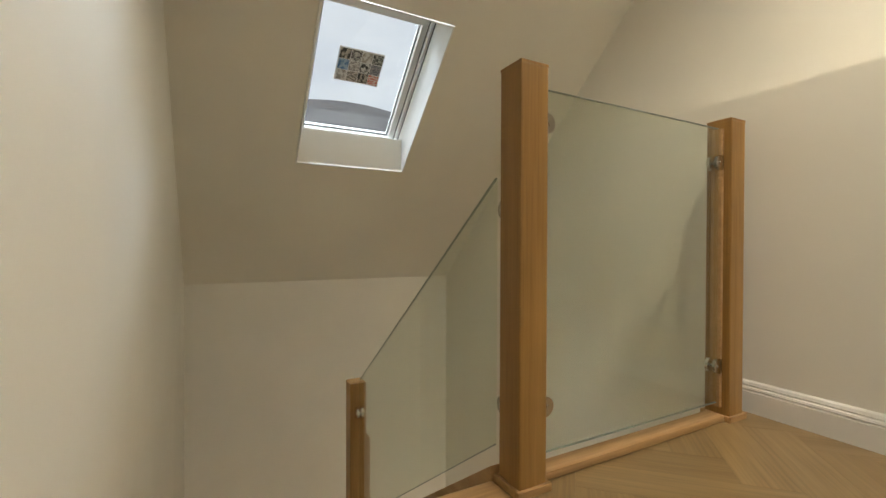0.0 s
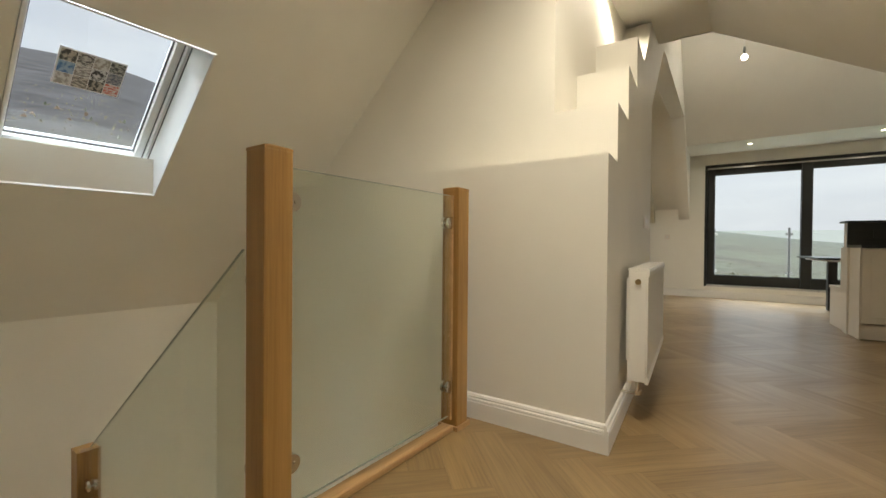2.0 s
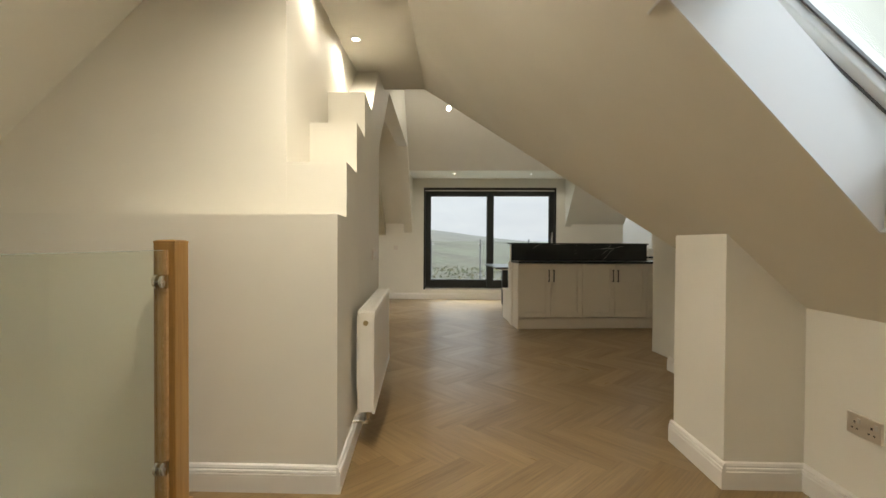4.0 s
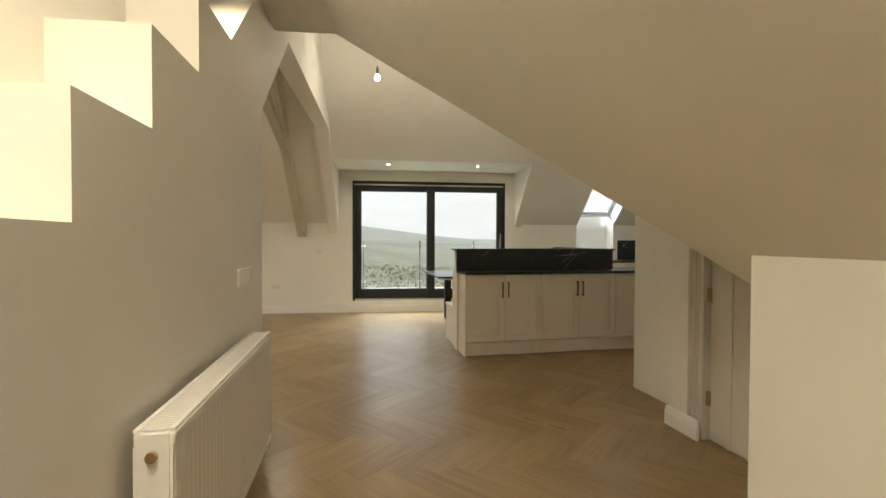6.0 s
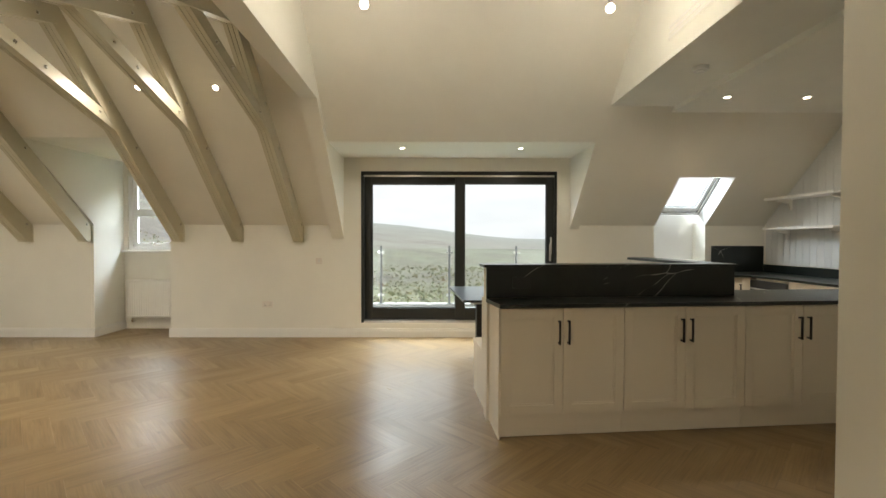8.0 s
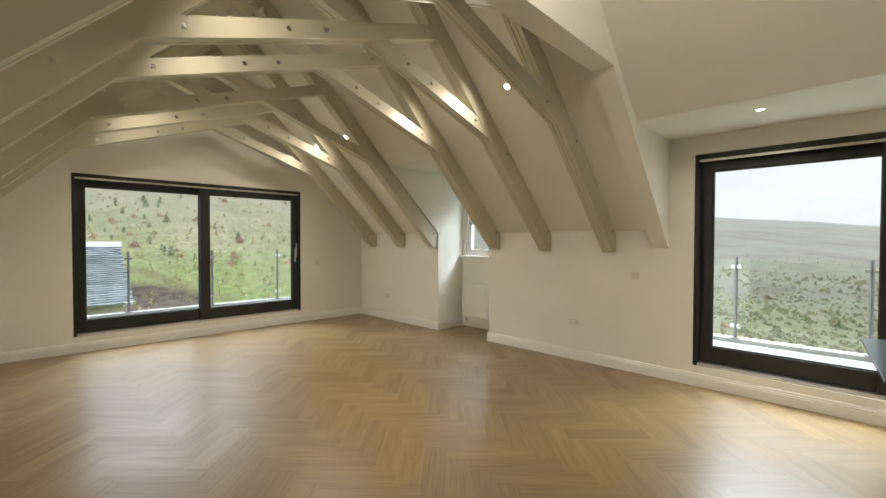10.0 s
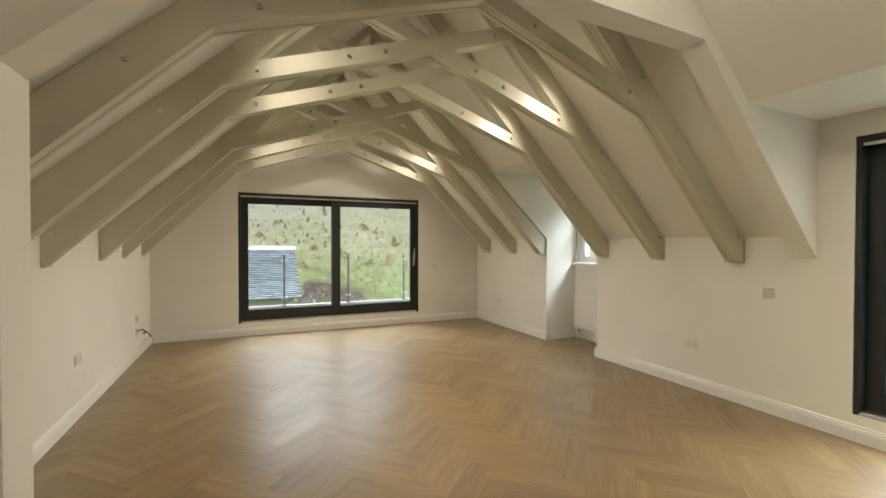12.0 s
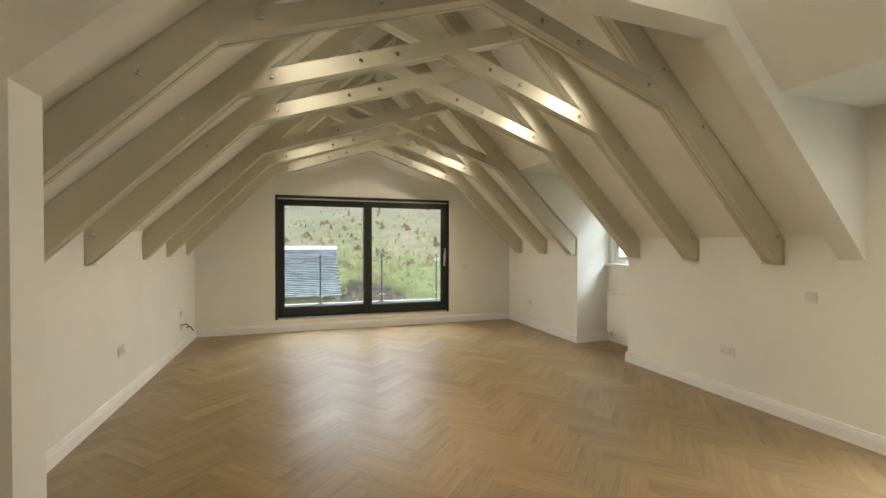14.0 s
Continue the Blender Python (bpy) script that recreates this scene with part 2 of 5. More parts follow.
def boxes(*rows, bev=0.0):
    bm = bmesh.new()
    for r in rows:
        box(bm, *r, bev=bev)
    return bm


def cyl(bm, p0, p1, r, seg=16, r1=None):
    a, b = Vector(p0), Vector(p1)
    d = b - a
    m = Matrix.Translation((a + b) / 2) @ d.to_track_quat("Z", "Y").to_matrix().to_4x4()
    bmesh.ops.create_cone(bm, cap_ends=True, segments=seg, radius1=r, radius2=r if r1 is None else r1, depth=d.length, matrix=m)
    return bm


def ball(bm, p, r, seg=14, sq=(1, 1, 1)):
    bmesh.ops.create_uvsphere(bm, u_segments=seg, v_segments=max(6, seg // 2), radius=r, matrix=Matrix.Translation(p) @ Matrix.Diagonal((*sq, 1)))
    return bm


def prism(bm, outer, to3, off, holes=()):
    """A flat polygon with holes, given in two coordinates and lifted by to3, drawn out along off."""
    edges = []
    for loop in (outer, *holes):
        vs = [bm.verts.new(Vector(to3(*p))) for p in loop]
        edges += [bm.edges.new((vs[i], vs[(i + 1) % len(vs)])) for i in range(len(vs))]
    made = bmesh.ops.triangle_fill(bm, edges=edges, use_beauty=True, use_dissolve=not holes)
    faces = [g for g in made["geom"] if isinstance(g, bmesh.types.BMFace)]
    r = bmesh.ops.extrude_face_region(bm, geom=faces)
    bmesh.ops.translate(bm, vec=Vector(off), verts=[g for g in r["geom"] if isinstance(g, bmesh.types.BMVert)])
    return bm


def rect(u0, u1, v0, v1):
    return [(u0, v0), (u1, v0), (u1, v1), (u0, v1)]


def structure(name, bm, mat, label="", category="wall"):
    return tagged(part(name, bm, mat), label or name.replace("_", " "), category, "", "structure")


# ---- plan of the attic ----
XE, XW, YG, ZK, K = 9.05, 3.556, 6.54, 1.55, 0.9585
ZKW = 1.61
T_N, YB, YS2, YK = 0.33, -2.24, -2.93, -4.9
ZF, ZL = 2.79, 2.812
JX = 4.205


def yw(x):
    """Corridor face of the stepped wall."""
    return 0.58 + 0.083 * (x - 2.2) if x < 4.205 else 0.747 + 0.035 * (x - 4.205)


def yb(x):
    """Truss room face of the stepped wall."""
    return 0.908 + 0.021 * (x - 2.2) if x < 4.205 else 0.95 + 0.027 * (x - 4.205)


def z_east(x, y=0):
    return ZK + K * (XE - x)


def z_west(x, y=0):
    return ZKW + K * (x - XW)


def z_westk(x, y=0):
    return 1.0 + K * (x - 2.8)


def z_south(x, y):
    return 2.70 - 0.94 * (0.35 - y)


def z_north(x, y):
    return 1.158 - 0.94 * (y - 2.99)

# ---- ceilings ----
def ceiling_slab(name, outer, zf, holes=(), thick=0.22):
    bm = bmesh.new()
    prism(bm, outer, lambda x, y: (x, y, zf(x, y)), (0, 0, thick), holes)
    return structure(name, bm, CEIL, "cream painted sloping plaster ceiling", "ceiling")


RL1 = (0.71, 1.41, 2.276, 2.99)
RL3 = (8.445, XE, -4.08, -3.37)
DORM = (3.305, 4.358, 8.05, 2.51)
ceiling_slab("ceiling_stair", [(0.0, 1.35), (2.47, 1.35), (2.47, 3.83), (0.0, 3.83)], z_north, [rect(*RL1)])
ceiling_slab("ceiling_landing", [(-1.1, 0.35), (4.568, 0.35), (2.76, -1.5), (2.76, -1.75), (-1.1, -1.75)], z_south, [[(0.86, -0.54), (1.48, -0.54), (1.59, -1.255), (0.86, -1.255)]])
ceiling_slab("ceiling_flat", [(-1.1, 0.35), (4.568, 0.35), (4.568, 0.98), (2.5, 0.98), (2.5, 1.35), (-1.1, 1.35)], lambda x, y: 2.70)
ceiling_slab("ceiling_kitchen_west", [(6.212, 0.9), (4.568, 0.9), (4.568, 0.35), (2.76, -1.5), (2.76, YK - 0.1), (6.212, YK - 0.1)], z_westk)
ceiling_slab("ceiling_kitchen_east", [(6.212, YK - 0.1), (XE, YK - 0.1), (XE, RL3[2]), (RL3[0], RL3[2]), (RL3[0], RL3[3]), (XE, RL3[3]), (XE, -2.23), (8.085, -2.23), (8.085, 0.95), (6.212, 0.95)], z_east)
ceiling_slab("ceiling_room_east", [(6.303, 1.0), (XE, 1.0), (XE, DORM[0] - 0.03), (DORM[2], DORM[0] - 0.03), (DORM[2], DORM[1] + 0.03), (XE, DORM[1] + 0.03), (XE, YG + 0.1), (6.303, YG + 0.1)], z_east)
ceiling_slab("ceiling_room_west", [(6.303, 1.0), (6.303, YG + 0.1), (XW, YG + 0.1), (XW, 1.0)], z_west)
ceiling_slab("ceiling_door_dormer", rect(8.085, XE + 0.3, -2.2, 1.0), lambda x, y: 2.475, thick=0.2)
ceiling_slab("ceiling_window_dormer", rect(DORM[2], 9.75, *DORM[:2]), lambda x, y: DORM[3], thick=0.2)
bm = bmesh.new()
prism(bm, [(YB, ZF), (YS2, ZF), (YS2, ZF - 0.05), (YK - 0.1, ZF - 0.05), (YK - 0.1, 4.4), (YB, 4.4)], lambda y, z: (4.3, y, z), (3.8, 0, 0))
structure("ceiling_kitchen_flat", bm, CEIL, "cream dropped flat plaster ceiling over the kitchen", "ceiling")

# ---- walls ----
def along_n(x, z):
    return (x, yw(x), z)


bm = bmesh.new()
prism(bm, [(2.2, 0), (JX, 0), (JX, 2.95), (4.12, 2.95), (4.12, 2.70), (3.58, 2.182), (3.17, 2.182), (3.17, 1.872), (2.80, 1.872), (2.80, 1.57), (2.443, 1.57), (2.443, 1.285), (2.2, 1.285)],
      along_n, (0, T_N, 0))
prism(bm, [(JX, 2.04), (4.99, ZL), (7.585, ZL), (XE, 1.365), (XE + 0.2, 1.365), (XE + 0.2, 2.72), (8.0, 3.1), (6.25, 4.5), (4.5, 2.95), (JX, 2.95)],
      lambda x, z: (x, 0.747 + 0.035 * (x - JX), z), (0, T_N, 0))
for v in bm.verts:
    if v.co.y > 0.747 + 0.035 * (v.co.x - JX) + 0.08 or (v.co.x < JX and v.co.y > yw(v.co.x) + 0.1):
        v.co.y = yb(v.co.x)
structure("wall_stepped", bm, PLASTER, "thick cream wall with stepped top and wide angular opening")

bm = boxes((2.2, 3.2, 0.908, 3.95, -2.7, 1.285), (2.443, 3.2, 0.9135, 3.95, 1.285, 2.72), (3.2, 3.56, 0.925, 1.02, 1.2, 2.72))
structure("wall_stair_east", bm, PLASTER, "cream stairwell wall with a shallow ledge")
structure("wall_recess_back", boxes((3.2, 4.18, 0.934, 0.985, 2.05, 2.75)), PLASTER, "cream back wall of the lit stepped recess")
structure("wall_stair_west", boxes((-0.15, 0.095, 0.8, 3.95, -2.7, 2.8)), PLASTER, "cream painted stairwell side wall")
structure("wall_stair_north", boxes((-0.15, 3.2, 3.815, 4.1, -2.7, 0.45)), PLASTER, "low cream eaves wall above the stairs")
structure("wall_landing_west", boxes((-1.1, -0.9, -1.8, 1.0, 0, 2.8), (-0.9, -0.15, 0.8, 1.0, 0, 2.8)), PLASTER, "plain cream wall closing the landing")
bm = bmesh.new()
prism(bm, [(-1.61, 0), (-1.61, 0.87), (-1.75, 0.9), (-1.75, 0)], lambda y, z: (-1.0, y, z), (3.3, 0, 0))
structure("wall_landing_south", bm, PLASTER, "low cream eaves wall on the landing")
bm = bmesh.new()
prism(bm, [(-1.24, 0), (-1.24, z_south(0, -1.24) + 0.05), (-2.2, 0.4), (-2.2, 0)], lambda y, z: (2.302, y, z), (0.466, 0, 0))
structure("wall_pier", bm, PLASTER, "short cream pier under the sloping ceiling")


def south_y(x):
    return -1.93 + 0.11 * (x - 4.23)


bm = bmesh.new()
prism(bm, [(4.045, 0), (4.205, 0), (4.205, z_westk(4.205) + 0.05), (4.045, z_westk(4.045) + 0.05)], lambda x, z: (x, south_y(x), z), (0.03, -0.4, 0))
structure("wall_eaves", bm, PLASTER, "cream wall beside the low eaves door")
bm = bmesh.new()
prism(bm, [(4.0, 0), (4.93, 0), (4.93, z_westk(4.93) + 0.05), (4.0, z_westk(4.0) + 0.05)], lambda x, z: (x, -2.10 + 0.125 * (x - 4.93), z), (0.45, -3.6, 0))
structure("wall_kitchen_west", bm, PLASTER, "cream end wall beside the kitchen")
structure("wall_kitchen_south", boxes((3.0, XE + 0.35, YK - 0.25, YK, 0, 4.0)), PLASTER, "cream kitchen end wall")
structure("wall_eaves_back", boxes((2.76, 4.2, -2.6, -2.5, 0, 2.2)), PLASTER, "plain wall behind the eaves door")

bm = bmesh.new()
prism(bm, [(YK - 0.2, 0), (DORM[0] - 0.04, 0), (DORM[0] - 0.04, ZK + 0.04), (0.95, ZK + 0.04), (0.95, 2.52), (-2.2, 2.52), (-2.2, ZK + 0.04), (RL3[3], ZK + 0.04), (RL3[3], 1.07), (RL3[2], 1.07), (RL3[2], ZK + 0.04), (YK - 0.2, ZK + 0.04)],
      lambda y, z: (XE, y, z), (0.35, 0, 0), [rect(-2.026, 0.685, 0.196, 2.295)])
structure("wall_east", bm, PLASTER, "cream eaves wall holding the sliding door")
bm = bmesh.new()
prism(bm, [(XE, ZK - 0.05), (XE, 2.5), (8.05, 2.5)], lambda x, z: (x, -2.2, z), (0, -0.12, 0))
structure("wall_dormer_cheek", bm, PLASTER, "cream triangular cheek of the door dormer")
structure("wall_east_far", boxes((XE, XE + 0.35, DORM[1] + 0.04, YG + 0.3, 0, ZK + 0.04)), PLASTER, "cream eaves wall at the gable end")
bm = bmesh.new()
prism(bm, [(3.2, 0), (9.4, 0), (9.4, 1.4), (6.303, 4.4), (3.2, 1.4)], lambda x, z: (x, YG, z), (0, 0.35, 0), [rect(4.733, 7.79, 0.198, 2.29)])
structure("wall_gable", bm, PLASTER, "cream gable wall holding the sliding door")
structure("wall_room_west", boxes((XW - 0.3, XW, 0.98, YG, 0, ZKW + 0.04)), PLASTER, "low cream eaves wall of the truss room")
for nm, y0, y1 in (("wall_dormer_left", DORM[1], DORM[1] + 0.1), ("wall_dormer_right", DORM[0] - 0.1, DORM[0])):
    bm = bmesh.new()
    prism(bm, [(XE + 0.003, 0), (9.85, 0), (9.85, 2.55), (8.02, 2.55), (XE + 0.003, ZK + 0.01)], lambda x, z: (x, y0, z), (0, y1 - y0, 0))
    structure(nm, bm, PLASTER, "cream side wall of the window dormer")
bm = bmesh.new()
prism(bm, rect(DORM[0], DORM[1], 0, 2.55), lambda y, z: (9.62, y, z), (0.23, 0, 0), [rect(3.40, 4.30, 1.19, 2.30)])
structure("wall_dormer_window", bm, PLASTER, "cream wall under the dormer window")
structure("wall_rooflight_recess", boxes((XE + 0.30, XE + 0.36, RL3[2], RL3[3], 1.0, 1.75)), WHITEF, "white recess below the rooflight")

# ---- floor ----
floor = structure("floor", boxes((2.32, 9.75, YK - 0.2, YG + 0.3, -0.3, -0.014), (-1.1, 2.32, -2.3, 1.262, -0.3, -0.014)), OAKFLOOR, "oak herringbone parquet floor", "floor")
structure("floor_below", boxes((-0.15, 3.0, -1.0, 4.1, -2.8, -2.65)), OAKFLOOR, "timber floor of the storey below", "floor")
# hall added out of view below, so that its lamps can brighten the stairwell
structure("wall_stair_south", boxes((-0.15, 3.0, -1.1, -0.9, -2.7, -0.3)), PLASTER, "plain cream wall of an added, unseen hall below")
structure("wall_hall_west", boxes((-0.35, -0.15, -1.1, 0.8, -2.7, -0.3)), PLASTER, "plain cream side wall of an added, unseen hall below")
structure("wall_hall_east", boxes((2.8, 3.0, -0.9, 0.905, -2.7, -0.3)), PLASTER, "plain cream end wall of an added, unseen hall below")

# ---- skirting boards ----
SK = [(0, 0), (0.020, 0), (0.020, 0.092), (0.016, 0.098), (0.020, 0.103), (0.018, 0.112), (0.012, 0.116), (0.014, 0.122), (0.010, 0.134), (0.003, 0.140), (0, 0.140)]


def skirting(p0, p1, h=0.9, z=0.0):
    """A moulded board from p0 to p1; the room lies on the right hand of that way."""
    a, b = Vector((*p0, z)), Vector((*p1, z))
    d = (b - a).normalized()
    n = Vector((d.y, -d.x, 0))
    bm = bmesh.new()
    prism(bm, SK, lambda u, v: a + n * u + Vector((0, 0, v * h)), b - a)
    return tagged(part("baseboard", bm, TRIM), "white moulded skirting board along the wall", "skirting", "", "structure")


G = 0.02
skirting((2.2, 1.40), (2.2, 0.58))
skirting((2.2 - G, 0.58), (JX - 0.001, yw(JX - 0.001)))
skirting((JX, 0.747 - G), (JX, yb(JX) + G))
skirting((JX, yb(JX)), (XW, yb(XW)))
skirting((XW, 1.02), (XW, YG))
skirting((XW, YG), (4.70, YG))
skirting((4.70, YG - 0.004), (7.82, YG - 0.004))
skirting((7.82, YG), (XE, YG))
skirting((XE, YG), (XE, DORM[1] - G))
skirting((XE, DORM[1]), (9.62, DORM[1]))
skirting((9.62, DORM[0]), (XE, DORM[0]))
skirting((XE, DORM[0] + G), (XE, -2.4))
skirting((2.302, -1.61), (-0.9, -1.61))
skirting((2.302, -1.24), (2.302, -1.61))
skirting((2.768 + G, -1.24), (2.302 - G, -1.24))
skirting((2.768, -1.95), (2.768, -1.24))
skirting((4.205 + G, south_y(4.205)), (3.945, south_y(3.945)))


# ---- sliding doors ----
def sliding_door(m, W, label):
    """Two dark sashes in a frame: local x from left to right as seen from the room, y outwards."""
    d = thing("door_1", label=label, category="sliding door", kind="structure")
    d.matrix_world = m
    Hh, f = 2.097, 0.035
    bm = boxes((0, f, 0.0, 0.16, 0, Hh), (W - f, W, 0.0, 0.16, 0, Hh), (f, W - f, 0.0, 0.16, Hh - 0.05, Hh), bev=0.004)
    part("outer_frame", bm, DARKP, d)
    part("threshold", boxes((f, W - f, 0.02, 0.22, -0.004, 0.03), (f, W - f, 0.0, 0.02, -0.002, 0.018), bev=0.003), STEEL, d, "grey metal threshold track")
    part("head_track", boxes((f, W - f, 0.010, 0.018, Hh - 0.074, Hh - 0.05), bev=0.001), STEEL, d, "grey metal head track")
    mid = W * 0.4945
    st = 0.098
    for nm, x0, x1, y0, ls, rs in (("fixed_sash", f, mid + 0.02, 0.095, st, 0.05), ("sliding_sash", mid - 0.035, W - f, 0.035, 0.125, 0.098)):
        y1 = y0 + 0.055
        zt = Hh - 0.055
        s = part(nm, boxes((x0, x0 + ls, y0, y1, 0.032, zt), (x1 - rs, x1, y0, y1, 0.032, zt), (x0 + ls, x1 - rs, y0, y1, 0.032, 0.19), (x0 + ls, x1 - rs, y0, y1, zt - 0.105, zt), bev=0.005), DARKP, d)
        part("glazing_bead", boxes((x0 + ls, x0 + ls + 0.012, y0 + 0.012, y1 - 0.012, 0.19, zt - 0.105), (x1 - rs - 0.012, x1 - rs, y0 + 0.012, y1 - 0.012, 0.19, zt - 0.105), (x0 + ls, x1 - rs, y0 + 0.012, y1 - 0.012, 0.19, 0.202), (x0 + ls, x1 - rs, y0 + 0.012, y1 - 0.012, zt - 0.117, zt - 0.105)), SLOT, s)
        g = part("pane", boxes((x0 + ls, x1 - rs, y0 + 0.025, y0 + 0.031, 0.19, zt - 0.105)), GLASS, s, "clear glass pane")
        g.visible_shadow = False
        if nm == "sliding_sash":
            hx = x1 - 0.05
            h = part("handle", boxes((hx - 0.014, hx + 0.014, y0 - 0.012, y0, 0.86, 1.10), bev=0.005), STEEL, s, "brushed steel pull handle")
            bm = bmesh.new()
            cyl(bm, (hx, y0 - 0.012, 0.965), (hx, y0 - 0.05, 0.965), 0.009)
            box(bm, hx - 0.011, hx + 0.011, y0 - 0.062, y0 - 0.044, 0.955, 1.19, bev=0.005)
            part("lever", bm, STEEL, h)
    return d


sliding_door(pose(4.7335, YG + 0.012, 0.196), 3.056, "dark grey two-panel sliding patio door in the gable")
d2 = sliding_door(pose(XE + 0.012, 0.6845, 0.196, 0, 0, -90), 2.710, "dark grey two-panel sliding patio door to the balcony")
d2.name = "door_2"

# ---- dormer window ----
win = thing("window_1", (9.64, 4.30, 1.19), -90, "white painted timber window in the dormer", "window", "", "structure")
part("window_frame", boxes((0, 0.06, 0, 0.09, 0, 1.11), (0.84, 0.90, 0, 0.09, 0, 1.11), (0.06, 0.84, 0, 0.09, 0, 0.05), (0.06, 0.84, 0, 0.09, 1.05, 1.11), bev=0.004), WHITEF, win)
for z0, z1 in ((0.05, 0.56), (0.56, 1.05)):
    sa = part("sash", boxes((0.06, 0.12, 0.02, 0.06, z0, z1), (0.78, 0.84, 0.02, 0.06, z0, z1), (0.12, 0.78, 0.02, 0.06, z0, z0 + 0.055), (0.12, 0.78, 0.02, 0.06, z1 - 0.05, z1), bev=0.004), WHITEF, win)
    g = part("pane", boxes((0.12, 0.78, 0.037, 0.042, z0 + 0.055, z1 - 0.05)), GLASS, sa)
    g.visible_shadow = False
part("window_catch", boxes((0.38, 0.50, -0.012, 0.02, 0.085, 0.10), (0.36, 0.40, -0.004, 0.02, 0.07, 0.11), bev=0.003), CHROME, win, "small chrome catch")
sill = tagged(part("window_sill", boxes((9.54, 9.80, DORM[0] + 0.002, DORM[1] - 0.002, 1.15, 1.186), bev=0.006), TRIM), "white painted window board under the dormer window", "window sill", "", "structure")


# ---- rooflights ----
GASKET = paint("grey_rubber", (0.16, 0.16, 0.16), 0.6, 0.05, 60, 0.02)
def rooflight(name, m, w, l, label, depth=0.27, open_end=False, splay=0.0):
    """Local x across, y up the slope, z outwards; the origin is the middle of the lower edge of the hole."""
    r = thing(name, label=label, category="rooflight", kind="structure")
    r.matrix_world = m
    t = 0.008
    h = w / 2 - 0.002
    part("lining", boxes((-h, -h + t, 0.002, l - 0.002, -0.004, depth), bev=0.001), WHITEF, r, "white reveal board")
    bm = bmesh.new()
    prism(bm, [(h - t, 0.002), (h, 0.002), (h - splay, l - 0.002), (h - splay - t, l - 0.002)], lambda x, y: (x, y, -0.004), (0, 0, depth - 0.048))
    part("lining", bm, WHITEF, r, "white reveal board")
    if not open_end:
        part("lining", boxes((-h + t, h - t, 0.002, 0.002 + t, -0.004, depth), bev=0.001), WHITEF, r, "white reveal board")
    part("lining", boxes((-h + t, h - t, l - t - 0.002, l - 0.002, -0.004, depth), bev=0.001), WHITEF, r, "white reveal board")
    e, f, low = h, 0.028, 0.032
    part("outer_frame", boxes((-e, -e + f, 0, l, depth - 0.05, depth + 0.06), (e - f, e, 0, l, depth - 0.05, depth + 0.06), (-e + f, e - f, 0, f, depth - 0.05, depth + 0.06), (-e + f, e - f, l - f, l, depth - 0.05, depth + 0.06), bev=0.004), WHITEF, r)
    a = f + 0.040
    b = a + low
    z0, z1 = depth - 0.02, depth + 0.05
    s = part("sash", boxes((-e + f, -e + a, f, l - f, z0, z1), (e - a, e - f, f, l - f, z0, z1), (-e + a, e - a, f, b, z0, z1), (-e + a, e - a, l - a, l - f, z0, z1), bev=0.005), WHITEF, r)
    g0, g1 = depth + 0.008, depth + 0.018
    part("gasket", boxes((-e + a, -e + a + 0.007, b, l - a, g0, g1), (e - a - 0.007, e - a, b, l - a, g0, g1), (-e + a, e - a, b, b + 0.007, g0, g1), (-e + a, e - a, l - a - 0.007, l - a, g0, g1)), GASKET, s, "grey rubber gasket")
    g = part("pane", boxes((-e + a, e - a, b, l - a, depth + 0.012, depth + 0.018)), GLASS, s)
    g.visible_shadow = False
    q = depth - 0.0505
    # strips in the gasket grey, drawn as shadow lines between frame, sash and lining
    part("shadow_line_strip", boxes((-e + f - 0.003, -e + f + 0.004, f, l - f, q + 0.024, q + 0.034), (e - f - 0.004, e - f + 0.003, f, l - f, q + 0.024, q + 0.034), (-e + f, e - f, f - 0.003, f + 0.004, q + 0.024, q + 0.034), (-e + f, e - f, l - f - 0.004, l - f + 0.003, q + 0.024, q + 0.034)), GASKET, r, "dark strip drawn as the shadow line between frame and sash")
    part("lining_shadow_strip", boxes((-h + t, h - t, t + 0.002, t + 0.006, q - 0.006, q), (-h + t, -h + t + 0.004, t + 0.002, l - t, q - 0.006, q), (h - t - 0.004, h - t, t + 0.002, l - t if not splay else 0.02, q - 0.006, q)), GASKET, r, "thin grey strip drawn as the shadow line round the frame")
    part("ventilation_flap", boxes((-e + a, e - a, l - a - 0.045, l - a - 0.004, depth - 0.045, depth - 0.022), bev=0.006), WHITEF, s, "white ventilation flap")
    return r


def slope_frame(p, up, across):
    u, a = Vector(up).normalized(), Vector(across).normalized()
    n = a.cross(u)
    m = Matrix((a, u, n)).transposed().to_4x4()
    m.translation = p
    return m


c94 = math.hypot(1, 0.94)
rooflight("window_2", slope_frame((1.06, 2.99, 1.158), (0, -1, 0.94), (-1, 0, 0)), 0.70, 0.714 * c94, "white framed rooflight over the stairs")
rooflight("window_3", slope_frame((1.225, -1.255, z_south(0, -1.255)), (0, 1, 0.94), (1, 0, 0)), 0.73, 0.715 * c94, "white framed rooflight over the landing", splay=0.108)
ck = math.hypot(1, K)
rooflight("window_4", slope_frame((XE, (RL3[2] + RL3[3]) / 2, ZK), (-1, 0, K), (0, 1, 0)), RL3[3] - RL3[2], (XE - RL3[0]) * ck, "white framed rooflight in the kitchen slope", open_end=True)

